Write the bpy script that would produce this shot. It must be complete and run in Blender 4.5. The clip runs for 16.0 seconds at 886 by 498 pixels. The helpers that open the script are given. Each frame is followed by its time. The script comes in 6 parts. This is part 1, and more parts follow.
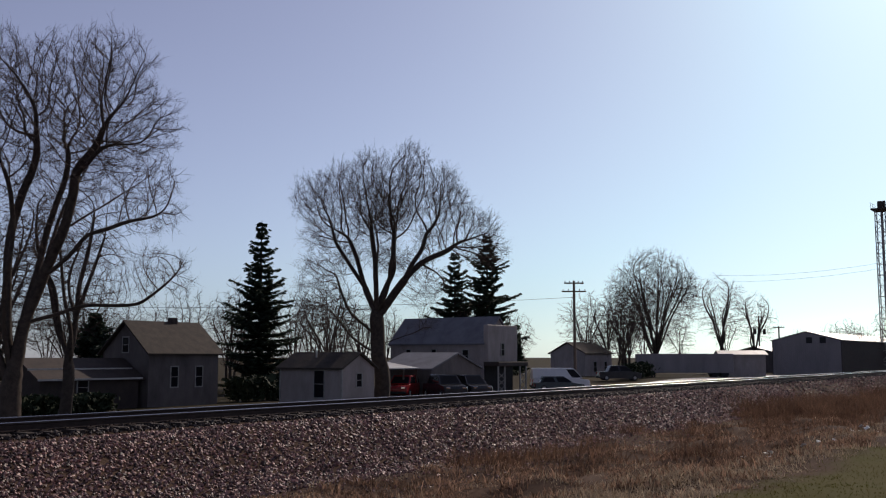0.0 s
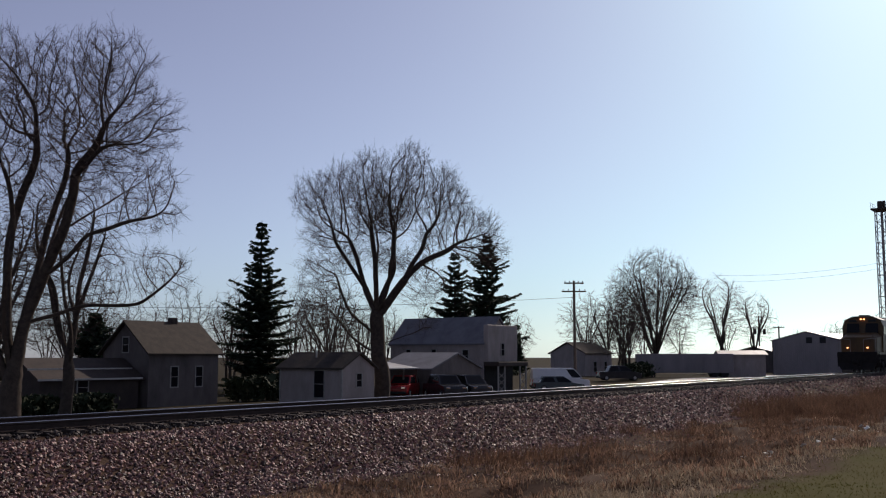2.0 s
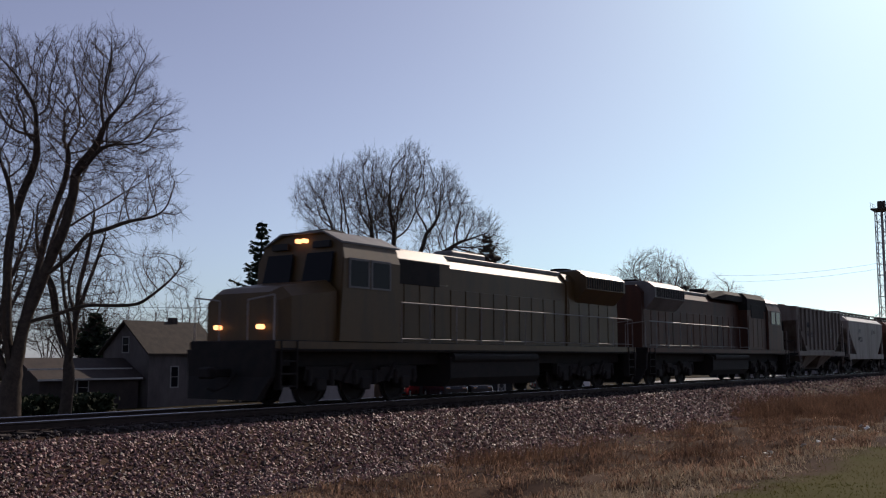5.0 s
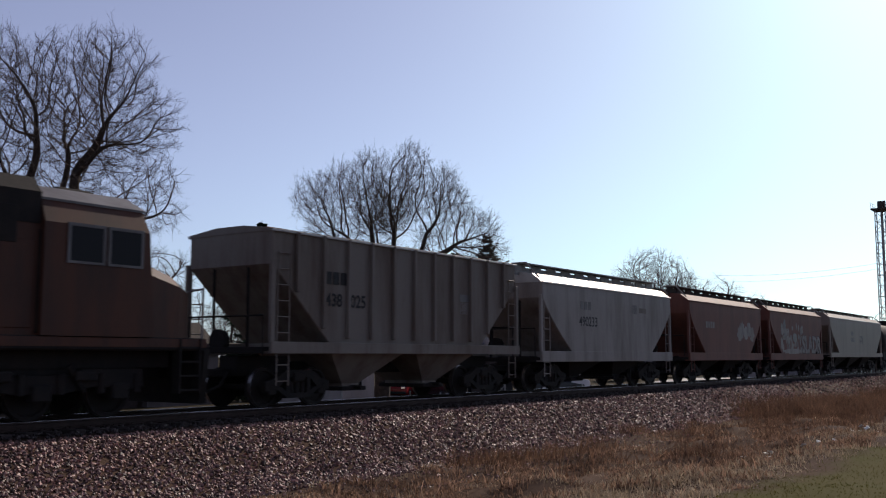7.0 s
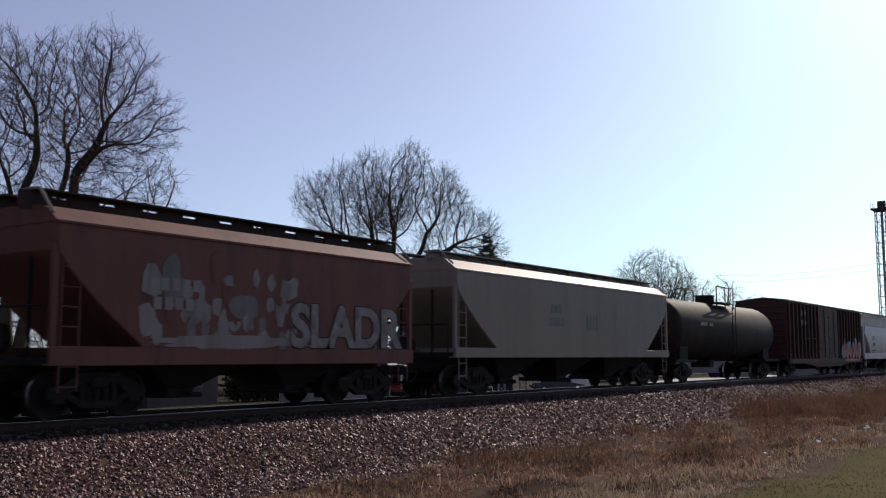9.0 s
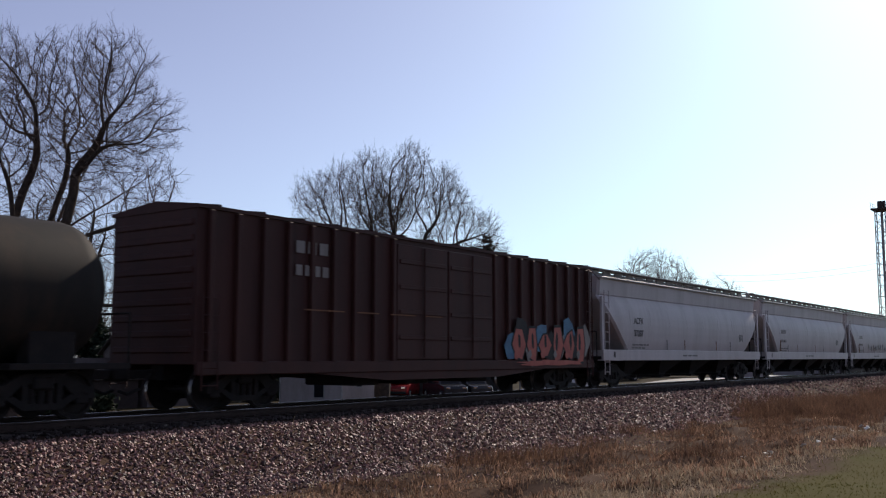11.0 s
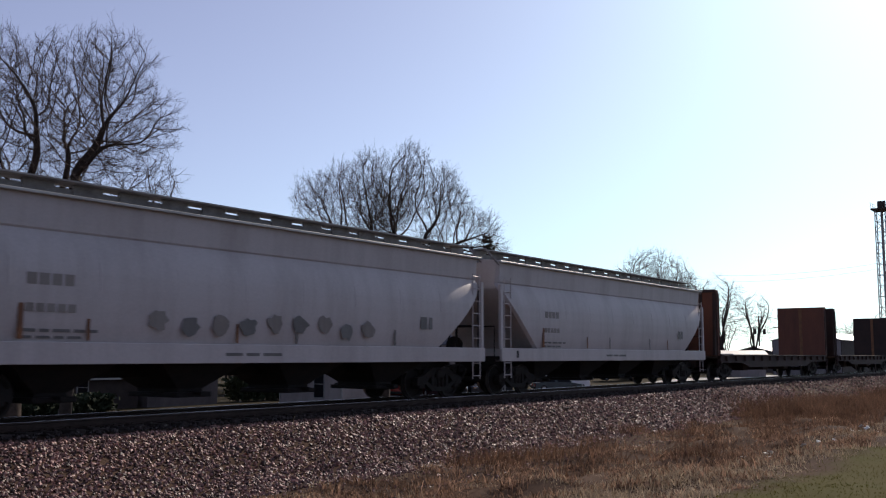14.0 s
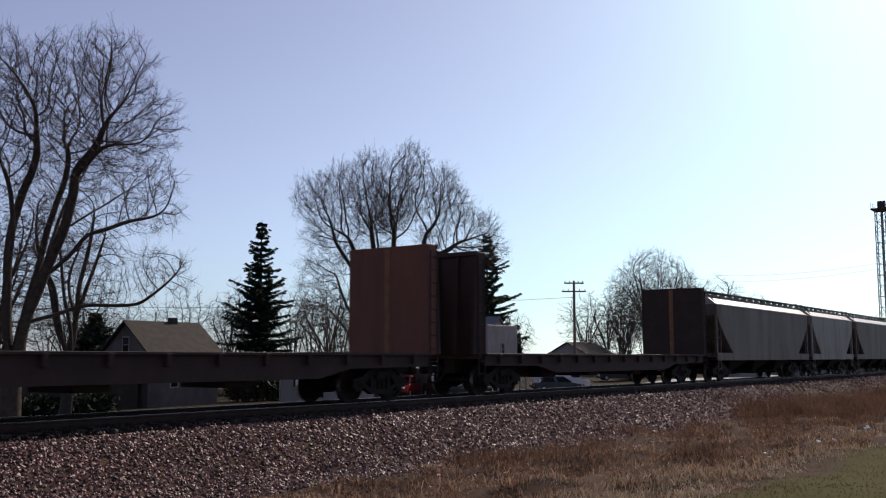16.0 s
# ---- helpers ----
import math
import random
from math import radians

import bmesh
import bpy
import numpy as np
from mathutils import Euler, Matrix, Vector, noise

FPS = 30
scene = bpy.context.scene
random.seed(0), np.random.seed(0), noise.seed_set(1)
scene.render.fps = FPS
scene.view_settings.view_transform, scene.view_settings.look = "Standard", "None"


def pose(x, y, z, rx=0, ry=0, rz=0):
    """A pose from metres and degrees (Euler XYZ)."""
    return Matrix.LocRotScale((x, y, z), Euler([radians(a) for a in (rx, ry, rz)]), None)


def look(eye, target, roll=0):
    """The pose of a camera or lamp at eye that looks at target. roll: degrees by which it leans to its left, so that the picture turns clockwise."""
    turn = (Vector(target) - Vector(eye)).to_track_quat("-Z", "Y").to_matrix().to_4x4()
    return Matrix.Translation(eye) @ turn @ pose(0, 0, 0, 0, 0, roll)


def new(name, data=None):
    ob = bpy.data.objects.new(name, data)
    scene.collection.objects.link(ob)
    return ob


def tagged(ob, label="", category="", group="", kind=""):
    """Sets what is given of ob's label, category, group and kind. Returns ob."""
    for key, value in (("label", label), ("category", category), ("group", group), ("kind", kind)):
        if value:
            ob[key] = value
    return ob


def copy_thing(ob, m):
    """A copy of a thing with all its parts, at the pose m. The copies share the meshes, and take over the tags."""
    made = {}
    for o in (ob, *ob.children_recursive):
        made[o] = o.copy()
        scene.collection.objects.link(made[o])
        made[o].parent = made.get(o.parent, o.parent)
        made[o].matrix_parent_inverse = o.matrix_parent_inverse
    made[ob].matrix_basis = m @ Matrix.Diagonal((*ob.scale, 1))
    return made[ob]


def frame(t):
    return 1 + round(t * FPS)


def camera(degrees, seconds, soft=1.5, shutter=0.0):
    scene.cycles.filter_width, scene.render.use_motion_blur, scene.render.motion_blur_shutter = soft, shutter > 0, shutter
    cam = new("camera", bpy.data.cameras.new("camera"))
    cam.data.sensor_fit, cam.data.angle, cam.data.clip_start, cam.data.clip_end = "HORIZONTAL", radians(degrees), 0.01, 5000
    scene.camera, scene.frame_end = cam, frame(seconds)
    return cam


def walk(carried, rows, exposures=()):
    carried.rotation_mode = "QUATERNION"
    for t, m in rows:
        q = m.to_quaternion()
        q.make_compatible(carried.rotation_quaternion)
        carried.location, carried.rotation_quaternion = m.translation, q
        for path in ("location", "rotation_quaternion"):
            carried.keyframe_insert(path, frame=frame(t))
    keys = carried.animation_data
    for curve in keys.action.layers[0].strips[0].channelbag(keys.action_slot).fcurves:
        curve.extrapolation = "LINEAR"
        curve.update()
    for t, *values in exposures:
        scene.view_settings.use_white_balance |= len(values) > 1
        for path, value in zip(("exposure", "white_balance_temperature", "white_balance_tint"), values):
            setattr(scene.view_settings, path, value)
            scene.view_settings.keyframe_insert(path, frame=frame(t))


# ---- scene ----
import collections

cam = camera(49.01, 16.0, soft=1.15, shutter=0.1)
EYE = (0.0, -17.97, 1.22)
AIM = (EYE[0] + 81.211, EYE[1] + 57.298, EYE[2] + 11.037)
walk(cam, [(0.0, look(EYE, AIM)), (16.0, look(EYE, AIM))],
     exposures=[(0.0, -0.1, 6750, 17), (3.4, -0.1, 6750, 17), (4.2, -0.13, 6750, 17), (6.3, 0.12, 6650, 16), (9.2, 0.2, 6600, 16), (12.0, 0.34, 6600, 15), (14.6, 0.28, 6600, 15), (16.0, 0.2, 6650, 16)])

# ---- light: low spring sun beyond the track ----
SUN_AZ = radians(5.0)     # from the track's +X towards +Y
SUN_EL = radians(31.2)
world = bpy.data.worlds.new("sky")
scene.world = world
world.use_nodes = True
wn = world.node_tree.nodes
sky = wn.new("ShaderNodeTexSky")
sky.sky_type = 'NISHITA'
sky.sun_disc = False
sky.sun_elevation = SUN_EL
sky.sun_rotation = radians(90) - SUN_AZ
sky.air_density = 0.8
sky.dust_density = 0.8
sky.ozone_density = 4.0
wn["Background"].inputs["Strength"].default_value = 0.092
haze = wn.new("ShaderNodeHueSaturation")      # thin high haze pales the blue
haze.inputs["Saturation"].default_value = 0.55
tone = wn.new("ShaderNodeMix")
tone.data_type, tone.blend_type = 'RGBA', 'MULTIPLY'
tone.inputs["Factor"].default_value = 1.0
hue = wn.new("ShaderNodeMix")                 # bright parts of the haze turn from violet-blue to pale cyan
hue.data_type = 'RGBA'
hue.inputs["A"].default_value = (0.885, 0.92, 1.10, 1)
hue.inputs["B"].default_value = (0.75, 0.97, 1.03, 1)
level = wn.new("ShaderNodeRGBToBW")
span = wn.new("ShaderNodeMapRange")
span.inputs["From Min"].default_value = 2.5
span.inputs["From Max"].default_value = 9.0
world.node_tree.links.new(sky.outputs[0], level.inputs[0])
world.node_tree.links.new(level.outputs[0], span.inputs[0])
world.node_tree.links.new(span.outputs[0], hue.inputs["Factor"])
world.node_tree.links.new(hue.outputs["Result"], tone.inputs["B"])
world.node_tree.links.new(sky.outputs[0], haze.inputs["Color"])
world.node_tree.links.new(haze.outputs[0], tone.inputs["A"])
world.node_tree.links.new(tone.outputs["Result"], wn["Background"].inputs[0])
sun = new("sun", bpy.data.lights.new("sun", 'SUN'))
sun.data.energy = 3.4
sun.data.angle = radians(0.5)
sun.data.color = (1.0, 0.90, 0.77)
SUN_DIR = Vector((math.cos(SUN_EL) * math.cos(SUN_AZ), math.cos(SUN_EL) * math.sin(SUN_AZ), math.sin(SUN_EL)))
sun.matrix_world = look(SUN_DIR * 200, (0, 0, 0))


# ---- materials ----
def mat(name, color, color2=None, rough=0.8, metal=0.0, scale=3.0, fine=40.0, bump=0.15, streak=0.0,
        spread=0.5, per_object=0.0, spec=0.3, island=False):
    """A surface with broad stains of color2, fine grain and relief; streak stretches the stains downwards."""
    m = bpy.data.materials.new(name)
    m.use_nodes = True
    nt = m.node_tree
    n, l = nt.nodes, nt.links
    b = n["Principled BSDF"]
    b.inputs["Roughness"].default_value = rough
    b.inputs["Metallic"].default_value = metal
    b.inputs["Specular IOR Level"].default_value = spec
    tc = n.new("ShaderNodeTexCoord")
    mp = n.new("ShaderNodeMapping")
    mp.inputs["Scale"].default_value = (1, 1, 1.0 - streak)
    l.new(tc.outputs["Object"], mp.inputs[0])
    big = n.new("ShaderNodeTexNoise")
    big.inputs["Scale"].default_value = scale
    big.inputs["Detail"].default_value = 6
    big.inputs["Roughness"].default_value = 0.65
    l.new(mp.outputs[0], big.inputs["Vector"])
    ramp = n.new("ShaderNodeValToRGB")
    ramp.color_ramp.elements[0].position = spread - 0.12
    ramp.color_ramp.elements[1].position = spread + 0.2
    ramp.color_ramp.elements[0].color = (0, 0, 0, 1)
    ramp.color_ramp.elements[1].color = (1, 1, 1, 1)
    l.new(big.outputs[0], ramp.inputs[0])
    c2 = color2 or [c * 0.7 for c in color]
    mix = n.new("ShaderNodeMix")
    mix.data_type = 'RGBA'
    mix.inputs["A"].default_value = (*color, 1)
    mix.inputs["B"].default_value = (*c2, 1)
    l.new(ramp.outputs[0], mix.inputs["Factor"])
    small = n.new("ShaderNodeTexNoise")
    small.inputs["Scale"].default_value = fine
    small.inputs["Detail"].default_value = 4
    l.new(tc.outputs["Object"], small.inputs["Vector"])
    grain = n.new("ShaderNodeMapRange")
    swing = 0.35 if bump > 0.1 or island else 0.12
    grain.inputs["To Min"].default_value = 1 - swing
    grain.inputs["To Max"].default_value = 1 + swing
    l.new(small.outputs[0], grain.inputs[0])
    hsv = n.new("ShaderNodeHueSaturation")
    l.new(mix.outputs["Result"], hsv.inputs["Color"])
    if per_object or island:
        src = n.new("ShaderNodeNewGeometry") if island else n.new("ShaderNodeObjectInfo")
        rnd = n.new("ShaderNodeMapRange")
        rnd.inputs["To Min"].default_value = 1 - per_object
        rnd.inputs["To Max"].default_value = 1 + per_object
        l.new(src.outputs["Random Per Island" if island else "Random"], rnd.inputs[0])
        mul = n.new("ShaderNodeMath")
        mul.operation = 'MULTIPLY'
        l.new(rnd.outputs[0], mul.inputs[0])
        l.new(grain.outputs[0], mul.inputs[1])
        l.new(mul.outputs[0], hsv.inputs["Value"])
    else:
        l.new(grain.outputs[0], hsv.inputs["Value"])
    l.new(hsv.outputs[0], b.inputs["Base Color"])
    if bump:
        bp = n.new("ShaderNodeBump")
        bp.inputs["Strength"].default_value = bump
        bp.inputs["Distance"].default_value = 0.02
        l.new(small.outputs[0], bp.inputs["Height"])
        l.new(bp.outputs[0], b.inputs["Normal"])
    return m


def see_through(m, share):
    """Lets part of the light shine through thin blades."""
    nt = m.node_tree
    n, l = nt.nodes, nt.links
    b, out = n["Principled BSDF"], n["Material Output"]
    tr = n.new("ShaderNodeBsdfTranslucent")
    l.new(n["Hue/Saturation/Value"].outputs[0], tr.inputs[0])
    mx = n.new("ShaderNodeMixShader")
    mx.inputs[0].default_value = share
    l.new(b.outputs[0], mx.inputs[1])
    l.new(tr.outputs[0], mx.inputs[2])
    l.new(mx.outputs[0], out.inputs["Surface"])


def glow(name, color, strength):
    m = bpy.data.materials.new(name)
    m.use_nodes = True
    b = m.node_tree.nodes["Principled BSDF"]
    b.inputs["Base Color"].default_value = (*color, 1)
    b.inputs["Emission Color"].default_value = (*color, 1)
    b.inputs["Emission Strength"].default_value = strength
    return m


def glass(name, color=(0.012, 0.012, 0.014)):
    m = bpy.data.materials.new(name)
    m.use_nodes = True
    b = m.node_tree.nodes["Principled BSDF"]
    b.inputs["Base Color"].default_value = (*color, 1)
    b.inputs["Roughness"].default_value = 0.085
    b.inputs["Specular IOR Level"].default_value = 0.08
    return m


M = {
    "bark": mat("bark", (0.07, 0.055, 0.045), (0.035, 0.028, 0.024), 0.95, scale=4, fine=30, bump=0.6, spec=0.1),
    "twig": mat("twig", (0.085, 0.062, 0.055), (0.05, 0.036, 0.032), 0.9, scale=2, fine=20, bump=0, spec=0.1),
    "needle": mat("needle", (0.036, 0.055, 0.034), (0.022, 0.034, 0.022), 0.75, scale=1.5, fine=12, bump=0, spec=0.2),
    "cedar": mat("cedar", (0.03, 0.042, 0.02), (0.015, 0.022, 0.012), 0.8, scale=1.5, fine=12, bump=0, spec=0.2),
    "rail": mat("rail", (0.05, 0.031, 0.025), (0.028, 0.019, 0.016), 0.8, 0.2, scale=6, fine=60),
    "railhead": mat("railhead", (0.55, 0.54, 0.53), (0.45, 0.43, 0.41), 0.24, 1.0, scale=2, fine=20, bump=0.03),
    "tie": mat("tie", (0.05, 0.036, 0.03), (0.024, 0.018, 0.016), 0.95, scale=5, fine=60, bump=0.5, per_object=0.3),
    "stone": mat("stone", (0.26, 0.138, 0.113), (0.064, 0.032, 0.027), 0.58, scale=30, fine=200, bump=0, per_object=0.9, island=True, spec=0.4),
    # near-black tone holds oil stains and the shade beside the rails
    "stained_shaded": mat("stained_shaded", (0.05, 0.036, 0.032), (0.022, 0.016, 0.015), 0.7, scale=30, fine=200, bump=0, per_object=0.6, island=True),
    "road": mat("road", (0.22, 0.20, 0.185), (0.16, 0.145, 0.135), 0.5, scale=0.5, fine=30, bump=0.3),
    "dry": mat("dry", (0.28, 0.176, 0.12), (0.10, 0.06, 0.044), 0.9, scale=0.7, fine=6, bump=0, per_object=0.75, island=True, spec=0.05),
    "pale": mat("pale", (0.36, 0.285, 0.20), (0.2, 0.145, 0.1), 0.85, scale=0.7, fine=6, bump=0, per_object=0.4, island=True, spec=0.2),
    "weed": mat("weed", (0.155, 0.09, 0.06), (0.075, 0.044, 0.032), 0.9, scale=1.0, fine=6, bump=0, per_object=0.45, island=True, spec=0.04),
    "blade": mat("blade", (0.072, 0.072, 0.016), (0.085, 0.066, 0.022), 0.85, scale=0.6, fine=6, bump=0, per_object=0.2, island=True, spec=0.03),
    "litter": mat("litter", (0.75, 0.74, 0.7), (0.6, 0.58, 0.52), 0.6, scale=5, fine=20, bump=0),
}
for kind_ in ("dry", "pale", "weed", "blade"):
    see_through(M[kind_], 0.45)
see_through(M["needle"], 0.15)


# ---- mesh helpers ----
def link_mesh(name, bm, material, smooth=False):
    me = bpy.data.meshes.new(name)
    bm.normal_update()
    bm.to_mesh(me)
    bm.free()
    for mm in (material if isinstance(material, (list, tuple)) else [material]):
        me.materials.append(mm)
    if smooth:
        for p in me.polygons:
            p.use_smooth = True
    return me


def part(name, bm, material, parent=None, label="", smooth=False):
    ob = new(name, link_mesh(name, bm, material, smooth))
    ob.parent = parent
    return tagged(ob, label)


def piece(name, me, parent, loc=(0, 0, 0), rot=(0, 0, 0), label=""):
    ob = new(name, me)
    ob.parent = parent
    ob.location = loc
    ob.rotation_euler = rot
    return tagged(ob, label)


def thing(name, label, category, loc=(0, 0, 0), rz=0.0, group="", kind=""):
    ob = new(name)
    ob.matrix_basis = pose(*loc, 0, 0, rz)
    return tagged(ob, label, category, group, kind)


def box(bm, x0, x1, y0, y1, z0, z1, bevel=0.0):
    r = bmesh.ops.create_cube(bm, size=1.0, matrix=Matrix.Translation(((x0 + x1) / 2, (y0 + y1) / 2, (z0 + z1) / 2))
                              @ Matrix.Diagonal((abs(x1 - x0), abs(y1 - y0), abs(z1 - z0), 1)))
    if bevel:
        edges = list({e for v in r["verts"] for e in v.link_edges})
        bmesh.ops.bevel(bm, geom=edges, offset=bevel, segments=1, affect='EDGES')
    return bm


def tube(bm, p, q, r0, r1=None, n=8):
    p, q = Vector(p), Vector(q)
    d = q - p
    r = bmesh.ops.create_cone(bm, cap_ends=True, segments=n, radius1=r0, radius2=r0 if r1 is None else r1, depth=d.length,
                              matrix=Matrix.Translation((p + q) / 2) @ d.to_track_quat('Z', 'Y').to_matrix().to_4x4())
    return r["verts"]


def path_tube(bm, pts, r, n=6):
    for a, b in zip(pts[:-1], pts[1:]):
        tube(bm, a, b, r, r, n)
    return bm


def loft(bm, rings, cap=True):
    """Joins rings of equally many points, each a closed loop."""
    rows = [[bm.verts.new(p) for p in ring] for ring in rings]
    k = len(rows[0])
    for a, b in zip(rows[:-1], rows[1:]):
        for i in range(k):
            bm.faces.new((a[i], a[(i + 1) % k], b[(i + 1) % k], b[i]))
    if cap:
        bm.faces.new(list(reversed(rows[0])))
        bm.faces.new(rows[-1])
    bmesh.ops.recalc_face_normals(bm, faces=bm.faces[:])
    return bm


def prism(bm, profile, x0, x1, axis='x'):
    """Extrudes a closed outline along one axis: (y, z) along x, or (x, z) along y."""
    if axis == 'x':
        return loft(bm, [[(x0, a, b) for a, b in profile], [(x1, a, b) for a, b in profile]])
    return loft(bm, [[(a, x0, b) for a, b in profile], [(a, x1, b) for a, b in profile]])


def mesh_from(name, verts, faces, material, smooth=False):
    me = bpy.data.meshes.new(name)
    me.from_pydata(verts, [], faces)
    me.materials.append(material)
    if smooth:
        me.polygons.foreach_set("use_smooth", [True] * len(me.polygons))
    me.update()
    return me


def lettering(name, text, size, material, parent, loc, rot=(90, 0, 0), label="", squeeze=1.0, bold=0.0):
    cu = bpy.data.curves.new(name, 'FONT')
    cu.body = text
    cu.size = size
    cu.extrude = 0.001
    cu.offset = bold
    cu.materials.append(material)
    tmp = new("tmp", cu)
    bpy.context.view_layer.update()
    me = bpy.data.meshes.new_from_object(tmp.evaluated_get(bpy.context.evaluated_depsgraph_get()))
    bpy.data.objects.remove(tmp)
    ob = piece(name, me, parent, loc, [radians(a) for a in rot], label)
    ob.scale = (squeeze, 1, 1)
    return ob


# ---- the land ----
FAR_Z = -2.05
RISE_Z = -1.5     # the land lifts a little further along
LAWN_Z = -0.55


def sstep(a, b, v):
    t = np.clip((v - a) / (b - a), 0, 1)
    return t * t * (3 - 2 * t)


def land(x, y):
    """Height of the ground: lawn, ditch, ballast bank, and the low land beyond."""
    x, y = np.asarray(x, float), np.asarray(y, float)
    z = LAWN_Z - 0.62 * sstep(-14.0, -8.0, y)
    z = z + 0.90 * sstep(-5.4, -1.9, y)
    far = FAR_Z + (RISE_Z - FAR_Z) * sstep(96, 118, x)
    z = np.where(y > 0, -0.27 - (-0.27 - far) * sstep(2.2, 6.5, y), z)
    near = np.clip(1 - np.abs(y + 9.5) / 6.0, 0, 1) * (y < -4.5)
    return z + near * 0.17 * (np.sin(x * 0.9 + y * 0.7) * np.sin(y * 1.3 - x * 0.35) + 0.6 * np.sin(x * 2.3 + 1 + np.sin(y * 1.7)) * np.sin(y * 2.9 + np.sin(x * 1.3)))


def ground_material():
    m = mat("ground_soil", (0.095, 0.06, 0.042), (0.045, 0.028, 0.021), 0.95, scale=0.6, fine=14, bump=0.8, spec=0.03)
    nt = m.node_tree
    n, l = nt.nodes, nt.links
    geo = n.new("ShaderNodeNewGeometry")
    sep = n.new("ShaderNodeSeparateXYZ")
    l.new(geo.outputs["Position"], sep.inputs[0])
    wob = n.new("ShaderNodeTexNoise")
    wob.inputs["Scale"].default_value = 0.8
    wob.inputs["Detail"].default_value = 5
    l.new(geo.outputs["Position"], wob.inputs["Vector"])
    add = n.new("ShaderNodeMath")
    add.operation = 'MULTIPLY_ADD'
    add.inputs[1].default_value = 1.6
    l.new(wob.outputs[0], add.inputs[0])
    l.new(sep.outputs["Y"], add.inputs[2])
    green = n.new("ShaderNodeMapRange")
    green.inputs["From Min"].default_value = -12.7
    green.inputs["From Max"].default_value = -13.3
    l.new(add.outputs[0], green.inputs[0])
    far = n.new("ShaderNodeMapRange")
    far.inputs["From Min"].default_value = 13.0
    far.inputs["From Max"].default_value = 16.0
    l.new(add.outputs[0], far.inputs[0])
    # dark leaf litter beyond the track, with the trees' shade in its colour
    litter = n.new("ShaderNodeMix")
    litter.data_type = 'RGBA'
    litter.inputs["B"].default_value = (0.045, 0.037, 0.023, 1)
    l.new(far.outputs[0], litter.inputs["Factor"])
    hsv = n["Hue/Saturation/Value"]
    b = n["Principled BSDF"]
    mix = n.new("ShaderNodeMix")
    mix.data_type = 'RGBA'
    l.new(green.outputs[0], mix.inputs["Factor"])
    l.new(hsv.outputs[0], litter.inputs["A"])
    l.new(litter.outputs["Result"], mix.inputs["A"])
    turf = n.new("ShaderNodeMix")
    turf.data_type = 'RGBA'
    turf.inputs["A"].default_value = (0.06, 0.062, 0.015, 1)
    turf.inputs["B"].default_value = (0.08, 0.062, 0.022, 1)
    l.new(wob.outputs[0], turf.inputs["Factor"])
    l.new(turf.outputs["Result"], mix.inputs["B"])
    l.new(mix.outputs["Result"], b.inputs["Base Color"])
    return m


def build_ground():
    ys = np.concatenate([[-3000, -800, -200, -80, -40, -26], np.arange(-20, 14.1, 0.35), [18, 25, 40, 70, 120, 250, 800, 3000]])
    xs = np.concatenate([[-3000, -800, -300, -100, -40, -15], np.arange(-5, 45, 0.4), np.arange(45, 120, 2.5), [130, 160, 220, 350, 800, 3000]])
    X, Y = np.meshgrid(xs, ys)
    Z = land(X, Y)
    nx = len(xs)
    verts = np.stack([X, Y, Z], -1).reshape(-1, 3).tolist()
    faces = [(j * nx + i, j * nx + i + 1, (j + 1) * nx + i + 1, (j + 1) * nx + i) for j in range(len(ys) - 1) for i in range(nx - 1)]
    ob = new("ground", mesh_from("ground", verts, faces, ground_material(), True))
    tagged(ob, "flat ground with mown lawn, dry grass ditch and railway bank", "ground", kind="structure")
    bm = bmesh.new()
    loft(bm, [[(x, y, float(land(x, y)) + d) for y, d in ((15.5, -0.2), (22.5, -0.2), (22.5, 0.04), (19.0, 0.08), (15.5, 0.04))] for x in (-300, 0, 60, 90, 96, 100, 104, 107, 110, 114, 118, 130, 620)])
    tagged(part("road", bm, M["road"]), "pale gravelled side road running beside the track", "road", kind="structure")
    bm = bmesh.new()
    loft(bm, [[(x, y, float(land(x, 30)) + d) for y, d in ((22.6, -0.2), (28.6, -0.2), (28.6, 0.03), (22.6, 0.03))] for x in (62, 90, 96, 100, 104, 107, 110, 114, 118, 150)])
    tagged(part("gravel_lot", bm, M["road"]), "pale gravel parking lot before the store", "parking lot", kind="structure")


